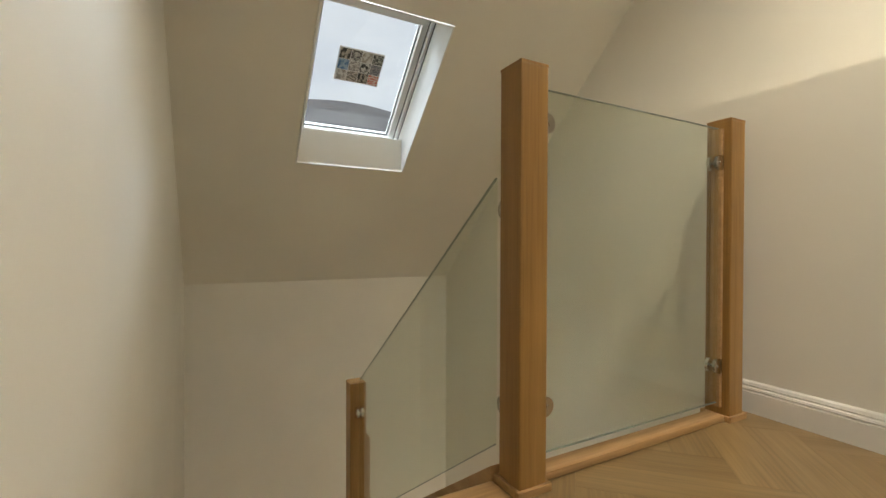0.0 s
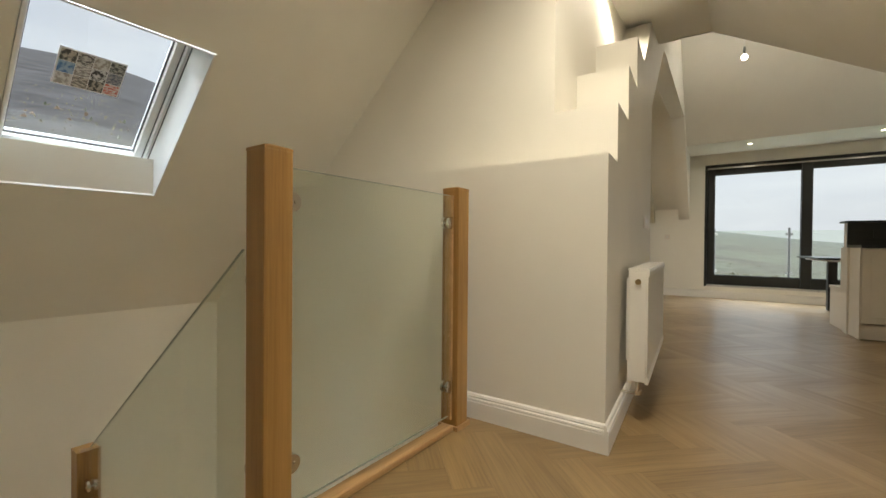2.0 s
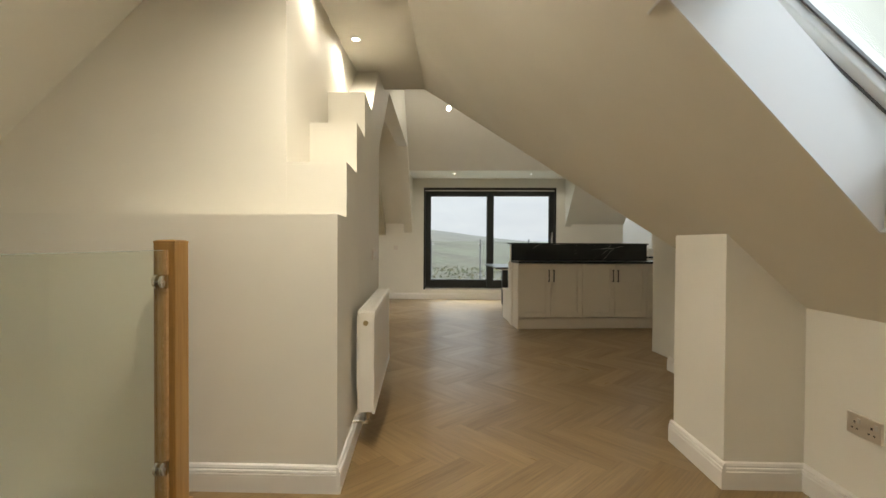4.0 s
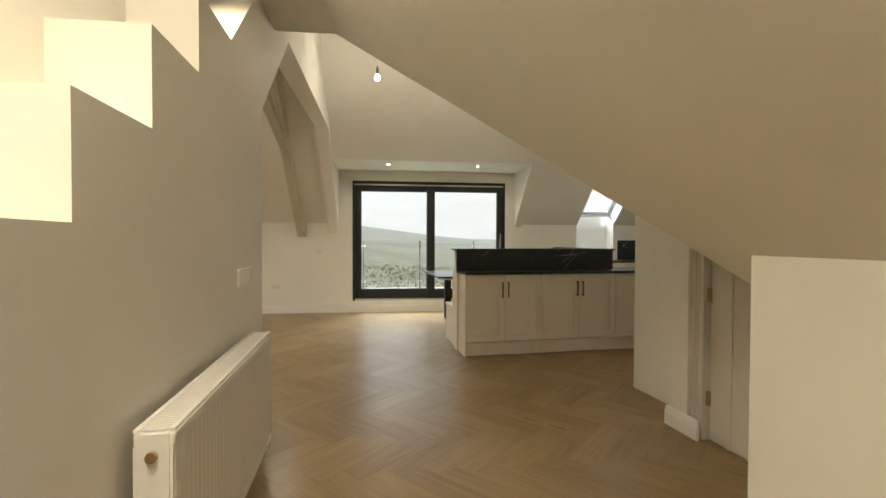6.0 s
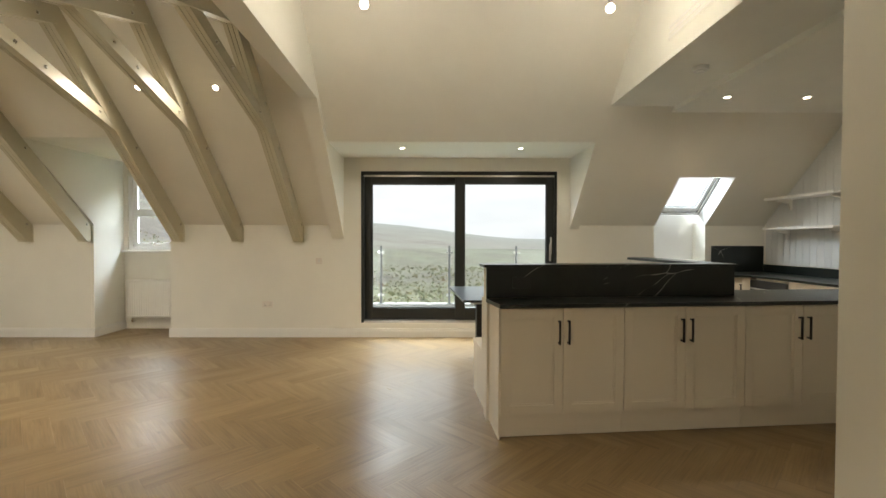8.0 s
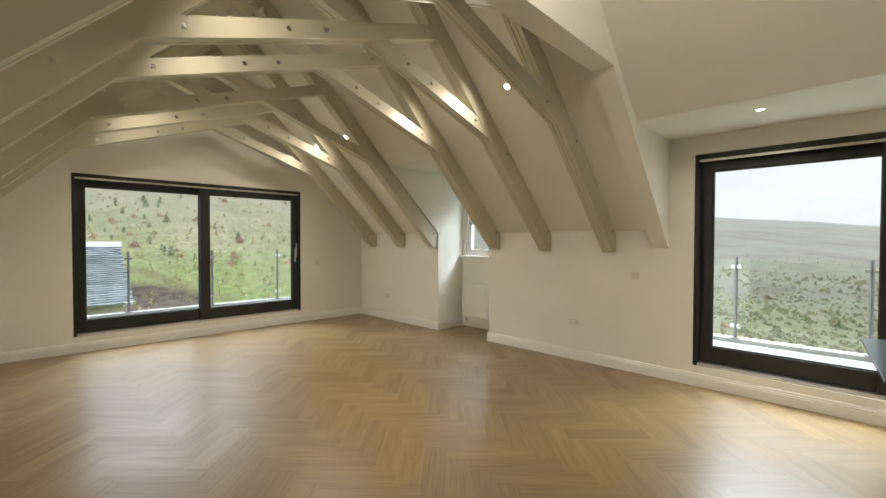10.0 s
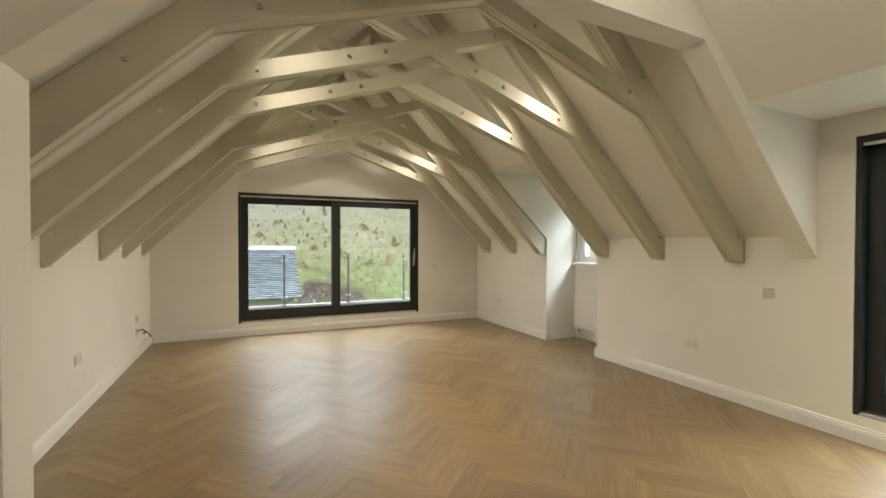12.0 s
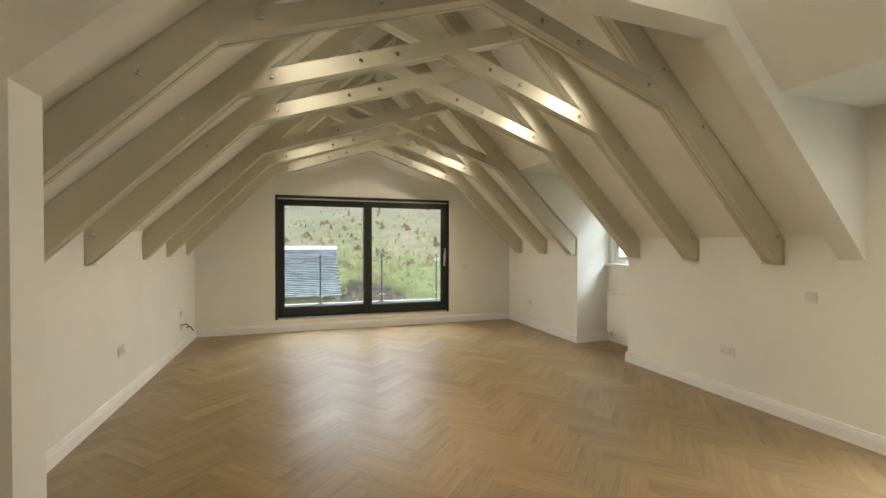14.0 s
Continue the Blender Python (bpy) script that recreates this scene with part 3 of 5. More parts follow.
# ---- leaflet on the rooflight pane ----
lf = thing("leaflet", label="printed picture leaflet stuck on the rooflight glass", category="leaflet")
lf.matrix_world = slope_frame((1.06, 2.99, 1.158), (0, -1, 0.94), (-1, 0, 0)) @ pose(0.013, 0.535, 0.281, 0, 0, 0.6)
LW, LH = 0.27, 0.203
part("sheet", boxes((-LW / 2, LW / 2, -LH / 2, LH / 2, 0, 0.0012)), paint("leaflet_paper", (0.85, 0.85, 0.85), 0.5), lf)
PICTURES = [((0.03, 0.03, 0.03), (0.55, 0.50, 0.42)), ((0.62, 0.60, 0.56), (0.10, 0.09, 0.09)), ((0.40, 0.36, 0.30), (0.75, 0.73, 0.70)), ((0.05, 0.05, 0.05), (0.48, 0.46, 0.42)),
            ((0.05, 0.16, 0.38), (0.35, 0.48, 0.62)), ((0.70, 0.68, 0.66), (0.28, 0.26, 0.24)), ((0.72, 0.72, 0.70), (0.02, 0.02, 0.02)), ((0.10, 0.11, 0.16), (0.42, 0.40, 0.40)),
            ((0.34, 0.31, 0.27), (0.70, 0.68, 0.64)), ((0.20, 0.18, 0.16), (0.60, 0.55, 0.48)), ((0.03, 0.03, 0.03), (0.45, 0.40, 0.34)), ((0.60, 0.12, 0.08), (0.78, 0.70, 0.66))]


def picture_print(k, a, b):
    m, nt, p = node_mat("leaflet_print")
    n = noise_tex(nt, 38 + 7 * (k % 4), 3, stretch=(1, 2.2 if k % 2 else 0.8, 1))
    nt.links.new(ramp(nt, n, [(0.44, a), (0.56, b)]), p.inputs["Base Color"])
    p.inputs["Roughness"].default_value = 0.4
    return m


for k, (pa, pb) in enumerate(PICTURES):
    x0, y0 = -LW / 2 + 0.005 + (3 - k % 4) * 0.0652, -LH / 2 + 0.005 + (2 - k // 4) * 0.0645
    part("picture", boxes((x0, x0 + 0.0622, y0, y0 + 0.0615, -0.0012, -0.0002)), picture_print(k, pa, pb), lf)

# ---- roof trusses ----
CX = 6.303


TH = 0.118
PLIES = (("outer_board", 0.0, 0.0355, 0.0), ("core_board", 0.0420, 0.0760, 0.003), ("outer_board", 0.0825, TH, 0.0))
TC = 6.245


def truss(y, skew):
    """One scissor truss; its plane turns a little about the vertical."""
    t = thing("roof_truss", (CX, y, 0), 0, "putty painted timber scissor truss with steel bolts", "roof truss", "trusses in the roof")
    flat = lambda x, z: (x - CX, y0, z)
    for s in (1, -1):
        wall, foot, k, zk, zr = (XE - 0.001, 8.968, 0.985, ZK, z_east(CX)) if s > 0 else (XW + 0.001, 3.582, 1.03, ZKW, z_west(CX))
        r = None
        for nm, y0, y1, up in PLIES:
            bm = bmesh.new()
            zl = 1.325 + up + k * abs(foot - CX)
            prism(bm, [(wall, 1.325), (foot, 1.325 + up), (CX + s * 0.003, zl), (CX + s * 0.003, zr - 0.004), (wall, zk - 0.004)], flat, (0, y1 - y0, 0))
            o = part("rafter" if r is None else nm, bm, TRUSS, t if r is None else r)
            r = r or o
        x0, x1 = sorted((foot - CX - s * 0.006, wall - CX + s * 0.02))
        part("foot_plate", boxes((x0, x1, -0.010, TH + 0.010, 1.311, 1.3195)), TRUSS, r)
        x0, x1 = sorted((wall - CX - s * 0.010, wall - CX + s * 0.02))
        part("end_plate", boxes((x0, x1, -0.010, TH + 0.010, 1.320, zk - 0.02)), TRUSS, r)
        # scissor chord, from this side's rafter past the middle to the other rafter
        kink, slope, dep, low = TC + s * 1.532, 0.333, 0.126, 2.506
        fx = lambda d: kink - s * d
        e0 = 0.003 if s > 0 else -0.020
        end = 0.17 if s < 0 else 0.10
        c = None
        for nm, y0, y1, up in PLIES:
            y0, y1 = (e0 if y0 == 0 else y0), (TH - 0.006 if y1 == TH else y1)
            bm = bmesh.new()
            prism(bm, [(fx(0.0), low + up), (fx(2.33), low + up + slope * 2.33), (fx(2.24), low + dep + slope * 2.24), (fx(end), low + dep + slope * end)], flat, (0, y1 - y0, 0))
            o = part("scissor_chord" if c is None else nm, bm, TRUSS, t if c is None else c)
            c = c or o
        bolts = [(0.10, 2.775, 0), (-0.32, 2.395 if s > 0 else 2.30, 0)] + [(d, low + dep / 2 + slope * d, e0) for d in (0.23, 0.85, 1.13, 2.12)]
        bolts.append((-1.19 if s > 0 else -1.10, 1.55, 0))
        for d, bz, ey in bolts:
            bm = bmesh.new()
            X = fx(d) - CX
            cyl(bm, (X, ey - 0.004, bz), (X, ey + 0.002, bz), 0.0175, 12)
            cyl(bm, (X, ey - 0.013, bz), (X, ey - 0.004, bz), 0.0105, 6)
            part("bolt", bm, BOLT, t, "galvanised steel bolt head")
    t.matrix_world = pose(CX, y - (XE - CX) * math.sin(radians(skew)), 0, 0, 0, skew)
    return t


BOLT = metal("galvanised_bolt", (0.66, 0.65, 0.60), 0.26)
TR = truss(1.476, 1.8)
for yy, sk in ((2.303, 1.8), (3.112, 2.0), (4.379, 1.8), (5.187, 1.45), (6.025, 0.1)):
    copy_thing(TR, pose(CX, yy - (XE - CX) * math.sin(radians(sk)), 0, 0, 0, sk))

# ---- landing balustrade ----
def newel(p, top, low, label, base=True):
    n = thing("newel_post", (p[0], p[1], low), 0, label, "newel post", "oak newel posts")
    h = top - low
    s = 0.0465
    bm = bmesh.new()
    box(bm, -s, s, -s, s, 0, h - 0.012, bev=0.005)
    part("post", bm, OAKPOST, n)
    bm = bmesh.new()
    v = [(-s, -s), (s, -s), (s, s), (-s, s)]
    a = [bm.verts.new((x, y, h - 0.014)) for x, y in v]
    b = [bm.verts.new((x, y, h - 0.006)) for x, y in v]
    c = [bm.verts.new((x * 0.72, y * 0.72, h)) for x, y in v]
    bm.faces.new(c)
    bm.faces.new(a)
    for i in range(4):
        j = (i + 1) % 4
        bm.faces.new((a[i], a[j], b[j], b[i]))
        bm.faces.new((b[i], b[j], c[j], c[i]))
    part("cap", bm, OAKPOST, n)
    if base:
        w = s + 0.011
        part("base_trim", boxes((-w, w, -w, -s, 0, 0.022), (-w, w, s, w, 0, 0.022), (-w, -s, -s, s, 0, 0.022), (s, w, -s, s, 0, 0.022), bev=0.003), OAKRAIL, n, "thin oak base trim")
    return n


def clamp(parent, p, axis):
    """A half-round steel glass clamp that sticks out from the post along axis."""
    d, b = Vector(axis), Vector((-axis[1], axis[0], 0))
    for o in (-1, 1):
        bm = bmesh.new()
        poly = [(0, -0.029), (0.020, -0.029)] + [(0.020 + 0.029 * math.sin(a), -0.029 * math.cos(a)) for a in [math.pi * i / 10 for i in range(1, 10)]] + [(0.020, 0.029), (0, 0.029)]
        base = Vector(p) + b * (o * 0.008)
        prism(bm, poly, lambda u, v: base + d * u + Vector((0, 0, v)), b * (o * 0.012))
        part("clamp", bm, CHROME, parent, "satin steel glass clamp")
    bm = bmesh.new()
    cyl(bm, Vector(p) + d * 0.029 - b * 0.023, Vector(p) + d * 0.029 + b * 0.023, 0.006, 10)
    part("clamp_screw", bm, CHROME, parent)


n1 = newel((1.037, 1.237), 1.168, 0.0, "tall square oiled oak newel post at the stair head")
n2 = newel((2.052, 1.257), 1.163, 0.0, "square oiled oak newel post against the wall")
n3 = newel((1.010, 2.728), -0.118, -1.55, "lower square oak newel post on the stairs", False)
for z in (0.205, 0.965):
    clamp(n1, (0.0465, 0, z * 1.05), (1, 0, 0))
    clamp(n2, (-0.0465, 0, z * 1.025), (-1, 0, 0))
for z in (0.205, 0.775):
    clamp(n1, (0, 0.0465, z), (0, 1, 0))
clamp(n3, (0, -0.0465, 1.55 - 0.118 - 0.17), (0, -1, 0))
part("fixing_strip", boxes((-0.062, -0.0465, -0.02, 0.02, 0.05, 1.12), bev=0.003), OAKRAIL, n2, "pale oak fixing strip")

gp = thing("glass_panel", (1.10, 1.247, 0.072), 0, "clear frameless glass panel between oak newel posts", "glass panel", "stair glass")
g = part("pane", boxes((0.0, 0.88, -0.005, 0.005, 0.0, 1.045), bev=0.001), GREENG, gp)
part("edge", boxes((0.0, 0.88, -0.004, 0.004, 1.0452, 1.0475)), paint("glass_edge", (0.27, 0.31, 0.28), 0.3), gp, "dark green polished glass edge")
part("edge", boxes((0.0, 0.88, -0.004, 0.004, -0.0032, -0.0004)), bpy.data.materials["glass_edge"], gp, "dark green polished glass edge")
gp2 = thing("glass_panel", (1.010, 1.30, 0.0), 0, "raked clear glass panel down the stair flight", "glass panel", "stair glass")
bm = bmesh.new()
prism(bm, [(0.03, 0.085), (0.03, 0.865), (1.355, -0.100), (1.355, -0.885)], lambda y, z: (-0.005, y, z), (0.010, 0, 0))
part("pane", bm, GREENG, gp2)
bm = bmesh.new()
prism(bm, [(0.03, 0.8655), (0.03, 0.868), (1.355, -0.097), (1.355, -0.0995)], lambda y, z: (-0.004, y, z), (0.008, 0, 0))
part("edge", bm, bpy.data.materials["glass_edge"], gp2, "dark green polished glass edge")
bm = bmesh.new()
prism(bm, [(0.03, 0.0815), (0.03, 0.0845), (1.355, -0.8855), (1.355, -0.8885)], lambda y, z: (-0.004, y, z), (0.008, 0, 0))
part("edge", bm, bpy.data.materials["glass_edge"], gp2, "dark green polished glass edge")

rail = tagged(part("base_rail", boxes((1.0945, 1.993, 1.219, 1.285, 0.0, 0.028), bev=0.009), OAKRAIL), "rounded oak base rail under the glass panel", "base rail")
lip = tagged(part("stair_nosing", boxes((0.10, 0.979, 1.20, 1.30, -0.03, 0.002), bev=0.008), OAKRAIL), "pale oak nosing at the top of the stairs", "stair nosing")
st = thing("staircase", (0.1, 1.26, 0), 0, "oak staircase going down beside the glass panel", "staircase")
for i in range(7):
    z = -0.19 * (i + 1)
    part("riser", boxes((0.0, 0.86, 0.245 * i, 0.245 * i + 0.02, z + 0.0, z + (0.16 if i else 0.158))), TRIM, st, "white painted riser")
    part("tread", boxes((0.0, 0.86, 0.245 * i + (0.0 if i else 0.0) - 0.02 + 0.02, 0.245 * (i + 1) + 0.03, z - 0.03, z), bev=0.006), OAKRAIL, st)
bm = bmesh.new()
prism(bm, [(0.035, 0.045), (0.035, -0.26), (1.42, -1.28), (1.42, -0.965)], lambda y, z: (0.87, y, z), (0.075, 0, 0))
part("string", bm, OAKSTR, st, "sloping oak stair string")
sn = newel((1.16, 3.10), -0.62, -1.9, "far oak newel of the lower stair flight", False)


# ---- radiators ----
def radiator(p, rz, W, H, label):
    r = thing("radiator", p, rz, label, "radiator", "panel radiators")
    D = 0.10
    for nm, y in (("front_panel", -D), ("back_panel", -0.022)):
        bm = bmesh.new()
        n = max(6, int(W / 0.0333))
        pts = [(0.0, 0.0)]
        for i in range(n):
            a, b = W * i / n, W * (i + 1) / n
            w = b - a
            pts += [(a + w * 0.30, 0.0), (a + w * 0.42, -0.0022), (a + w * 0.88, -0.0022), (b, 0.0)]
        pts += [(W, 0.012), (0, 0.012)]
        prism(bm, pts, lambda u, v: (u, y + 0.006 + v, 0.035), (0, 0, H - 0.07))
        fp = part(nm, bm, RADW, r)
        part("hem", boxes((0, W, y - 0.001, y + 0.018, 0.0, 0.036), bev=0.006), RADW, fp)
        part("hem", boxes((0, W, y - 0.001, y + 0.018, H - 0.036, H - 0.004), bev=0.006), RADW, fp)
    for x0 in (-0.004, W - 0.010):
        part("side_panel", boxes((x0, x0 + 0.014, -D + 0.012, -0.012, 0.012, H - 0.004), bev=0.003), RADW, r)
    rows = [(0.006, W - 0.006, -D + 0.002, -D + 0.016, H - 0.004, H + 0.004), (0.006, W - 0.006, -0.016, -0.002, H - 0.004, H + 0.004)]
    k = int(W / 0.0125)
    rows += [(0.012 + (W - 0.03) * i / k, 0.012 + (W - 0.03) * i / k + 0.006, -D + 0.016, -0.016, H - 0.003, H + 0.002) for i in range(k + 1)]
    part("top_grille", boxes(*rows), RADW, r, "slotted white top grille")
    part("core", boxes((0.02, W - 0.02, -D + 0.03, -0.03, 0.04, H - 0.05)), RADW, r)
    bm = bmesh.new()
    cyl(bm, (-0.006, -D / 2, H - 0.06), (-0.016, -D / 2, H - 0.06), 0.014, 14)
    part("vent_plug", bm, BRASSY, r, "small brass vent plug")
    for x in (0.05, W - 0.05):
        v = bmesh.new()
        cyl(v, (x, -D / 2, -0.055), (x, -D / 2, 0.03), 0.013, 12)
        cyl(v, (x, -D / 2, -0.07), (x, -D / 2, -0.045), 0.018, 6)
        cyl(v, (x, -D / 2, -0.062), (x, 0.034, -0.062), 0.0075, 10)
        part("valve", v, CHROME, r, "chrome valve and pipe")
    for x in (W * 0.2, W * 0.8):
        part("bracket", boxes((x - 0.015, x + 0.015, -0.012, 0.040, 0.06, H - 0.06)), RADW, r)
    return r


AN = math.degrees(math.atan(0.083))
radiator((2.60, yw(2.60) - 0.032, 0.20), AN, 1.19, 0.57, "white double panel radiator on the stepped wall")
radiator((9.605, 4.25, 0.18), -90, 0.86, 0.56, "white panel radiator under the dormer window")


# ---- sockets and switches ----
PLATE = metal("satin_steel_plate", (0.78, 0.725, 0.66), 0.5)
def plate(p, rz, kind="double", label="", mat=None, name="wall_socket", cat="socket"):
    """A plate on a wall; the wall's normal is local -y."""
    mat, face = mat or PLASTIC, mat or PLATE
    w = {"double": 0.146, "single": 0.086, "switch": 0.25, "small": 0.086}[kind]
    s = thing(name, p, rz, label or "satin steel double socket on the wall", cat, "wall sockets")
    part("face_plate", boxes((-w / 2, w / 2, -0.011, 0.0, -0.043, 0.043), bev=0.003), face, s)
    xs = (-0.036, 0.036) if kind in ("double",) else (-0.08, 0.0, 0.08) if kind == "switch" else (0.0,)
    for x in xs:
        if kind in ("double", "single"):
            part("rocker", boxes((x + 0.013, x + 0.025, -0.014, -0.0105, 0.008, 0.028), bev=0.001), mat, s)
            part("pin_hole", boxes((x - 0.0035, x + 0.0035, -0.0125, -0.0105, 0.004, 0.013)), SLOT, s)
            for o in (-0.011, 0.011):
                part("pin_hole", boxes((x + o - 0.0035, x + o + 0.0035, -0.0125, -0.0105, -0.020, -0.014)), SLOT, s)
        elif kind == "switch":
            part("rocker", boxes((x - 0.012, x + 0.012, -0.0135, -0.0105, -0.018, 0.018), bev=0.001), mat, s)
        else:
            part("centre_plate", boxes((x - 0.013, x + 0.013, -0.0135, -0.0105, -0.020, 0.020), bev=0.002), mat, s)
    return s


plate((XE, 1.26, 1.055), -90, "small", "satin steel outlet plate above the skirting")
plate((XE, 1.97, 0.455), -90, "double")
plate((XE, 5.72, 0.435), -90, "double", "satin steel double socket near the gable corner")
plate((8.12, YG, 1.03), 0, "small", "satin steel control plate beside the sliding door", name="wall_thermostat", cat="thermostat")
plate((XW, 3.60, 0.495), 90, "double", "satin steel double socket on the low eaves wall")
plate((XW, 5.69, 0.50), 90, "single", "satin steel single socket above a loose cable")
plate((XW, 5.69, 0.335), 90, "small", "satin steel outlet plate with a loose cable")
plate((2.0, -1.61, 0.425), 180, "double", "satin steel double socket on the landing eaves wall")
plate((3.78, yw(3.78), 1.062), AN, "switch", "wide satin steel light switch plate above the radiator", name="light_switch", cat="switch")
bm = bmesh.new()
pts = [(XW + 0.01, 5.69, 0.335), (XW + 0.06, 5.69, 0.36), (XW + 0.10, 5.68, 0.34), (XW + 0.08, 5.66, 0.31), (XW + 0.12, 5.66, 0.33), (XW + 0.17, 5.65, 0.26)]
for a, b in zip(pts, pts[1:]):
    cyl(bm, a, b, 0.007, 8)
tagged(part("loose_cable", bm, SLOT), "short black loose cable hanging from an outlet", "cable")


# ---- lights ----
def downlight(p, normal, aim=None, watts=None, cone=80, spill=25.0, color=WARM, radius=0.03):
    n = Vector(normal).normalized()
    d = thing("downlight", label="small white recessed ceiling downlight, switched on", category="downlight", group="ceiling downlights")
    d.matrix_world = Matrix.Translation(p) @ n.to_track_quat("Z", "Y").to_matrix().to_4x4()
    bm = bmesh.new()
    seg = 24
    prof = [(0.042, -0.004), (0.042, 0.003), (0.038, 0.006), (0.030, 0.006), (0.027, 0.001), (0.027, -0.004)]
    rings = [[bm.verts.new((r * math.cos(2 * math.pi * i / seg), r * math.sin(2 * math.pi * i / seg), z)) for i in range(seg)] for r, z in prof]
    for a, b in zip(rings, rings[1:]):
        for i in range(seg):
            j = (i + 1) % seg
            bm.faces.new((a[i], a[j], b[j], b[i]))
    part("bezel", bm, WHITEF, d, smooth=True)
    bm = bmesh.new()
    cyl(bm, (0, 0, -0.002), (0, 0, 0.003), 0.026, 20)
    part("lens", bm, GLOW, d, "glowing lamp lens")
    q = Vector(p) + n * (0.01 + radius)
    spot_lamp(q, aim or (q + n), watts, cone, color, radius)
    if spill:
        spot_lamp(q, aim or (q + n), spill, 165, color, radius)
    return d


NE = (-K, 0, -1)
NW = (K, 0, -1)
for y in (1.92, 2.72, 4.78, 5.62):
    downlight((7.62, y, z_east(7.62)), NE)
    downlight((2 * CX - 7.62, y - 0.12, z_west(2 * CX - 7.62)), NW, watts=40, spill=16)
for y in (0.06, -1.40):
    downlight((8.42, y, 2.475), (0, 0, -1), watts=36, spill=10)
for y in (-3.2, -3.98):
    downlight((7.31, y, ZF - 0.05), (0, 0, -1), watts=90, spill=14)
downlight((3.5, 0.80, 2.70), (0, 0, -1), watts=9, cone=120, spill=14, color=LANDING_WARM)
downlight((2.78, 0.80, 2.70), (0, 0, -1), watts=4, cone=120, spill=6, color=LANDING_WARM)
downlight((2.31, 0.66, 2.70), (0, 0, -1), watts=13, cone=86, spill=4, color=LANDING_WARM, radius=0.05)
# unseen downlights, number and place chosen to light the landing softly
for x in (1.3, 1.85):
    downlight((x, 0.46, 2.70), (0, 0, -1), watts=18, cone=110, spill=52, color=LANDING_WARM, radius=0.05)
# added lamps in the unseen hall below, brightening the stairwell from beneath
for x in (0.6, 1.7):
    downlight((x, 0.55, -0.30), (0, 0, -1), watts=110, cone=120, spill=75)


def pendant(p, top):
    d = thing("pendant_bulb", (p[0], p[1], p[2]), 0, "bare glowing bulb hanging on a white cord", "pendant light", "pendant bulbs")
    bm = bmesh.new()
    cyl(bm, (0, 0, 0.12), (0, 0, top - p[2]), 0.003, 8)
    part("cord", bm, WHITEF, d)
    bm = bmesh.new()
    cyl(bm, (0, 0, 0.030), (0, 0, 0.060), 0.014, 16, 0.014)
    cyl(bm, (0, 0, 0.060), (0, 0, 0.12), 0.017, 16, 0.009)
    part("lamp_holder", bm, GASKET, d, "grey lamp holder")
    bm = bmesh.new()
    ball(bm, (0, 0, 0), 0.032, 18)
    b = part("bulb", bm, GLOW, d, "glowing round glass bulb", True)
    b.visible_shadow = False
    l = bpy.data.lights.new("bulb_lamp", "POINT")
    l.energy, l.color, l.shadow_soft_size = BULB_W, WARM, 0.028
    new("bulb_lamp", l).location = p
    return d


pendant((6.235, 0.135, 3.03), z_east(6.235))
pendant((6.281, -1.65, 3.035), z_east(6.281))
sm = thing("smoke_alarm", (6.72, -2.58, ZF), 0, "white round smoke alarm on the flat ceiling", "smoke alarm")
bm = bmesh.new()
cyl(bm, (0, 0, -0.035), (0, 0, 0), 0.055, 28, 0.062)
part("body", bm, PLASTIC, sm)
bm = bmesh.new()
cyl(bm, (0, 0, -0.045), (0, 0, -0.035), 0.03, 20)
part("sensor_cap", bm, PLASTIC, sm)
vent = thing("wall_vent", (6.25, YB, 2.995), 0, "slim white slot vent on the bulkhead", "vent")
part("vent_frame", boxes((-0.33, 0.33, -0.0, 0.006, -0.062, 0.062), bev=0.002), PLASTER, vent)
for i in range(3):
    part("slat", boxes((-0.32, 0.32, 0.006, 0.012, -0.045 + i * 0.04, -0.037 + i * 0.04)), TRIM, vent)

# ---- kitchen island ----
ISL = pose(5.98, -0.805, 0, 0, 0, -85)


def shaker_door(parent, x0, x1, z0, z1, y, hinge_left, mat=CAB):
    """A framed door with a sunk panel and an upright bar handle; its front lies at y - 0.02."""
    g = 0.0022
    x0, x1, z0, z1 = x0 + g, x1 - g, z0 + g, z1 - g
    s = 0.062
    f = y - 0.02
    d = part("door", boxes((x0, x0 + s, f, y, z0, z1), (x1 - s, x1, f, y, z0, z1), (x0 + s, x1 - s, f, y, z0, z0 + s), (x0 + s, x1 - s, f, y, z1 - s, z1), bev=0.0015), mat, parent)
    part("door_panel", boxes((x0 + s, x1 - s, f + 0.014, y - 0.001, z0 + s, z1 - s)), mat, d)
    bm = bmesh.new()
    b = 0.011
    for q in ((x0 + s, x0 + s + b, z0 + s, z1 - s), (x1 - s - b, x1 - s, z0 + s, z1 - s), (x0 + s + b, x1 - s - b, z0 + s, z0 + s + b), (x0 + s + b, x1 - s - b, z1 - s - b, z1 - s)):
        box(bm, q[0], q[1], f + 0.007, f + 0.0142, q[2], q[3], bev=0.003)
    part("panel_moulding", bm, mat, d)
    hx = (x1 - 0.031) if hinge_left else (x0 + 0.031)
    ht = z1 - 0.078
    bm = bmesh.new()
    box(bm, hx - 0.006, hx + 0.006, f - 0.034, f - 0.022, ht - 0.165, ht, bev=0.003)
    for z in (ht - 0.155, ht - 0.010):
        box(bm, hx - 0.005, hx + 0.005, f - 0.026, f, z - 0.005, z + 0.005)
    part("handle", bm, BLACKM, d, "black metal bar handle")
    return d


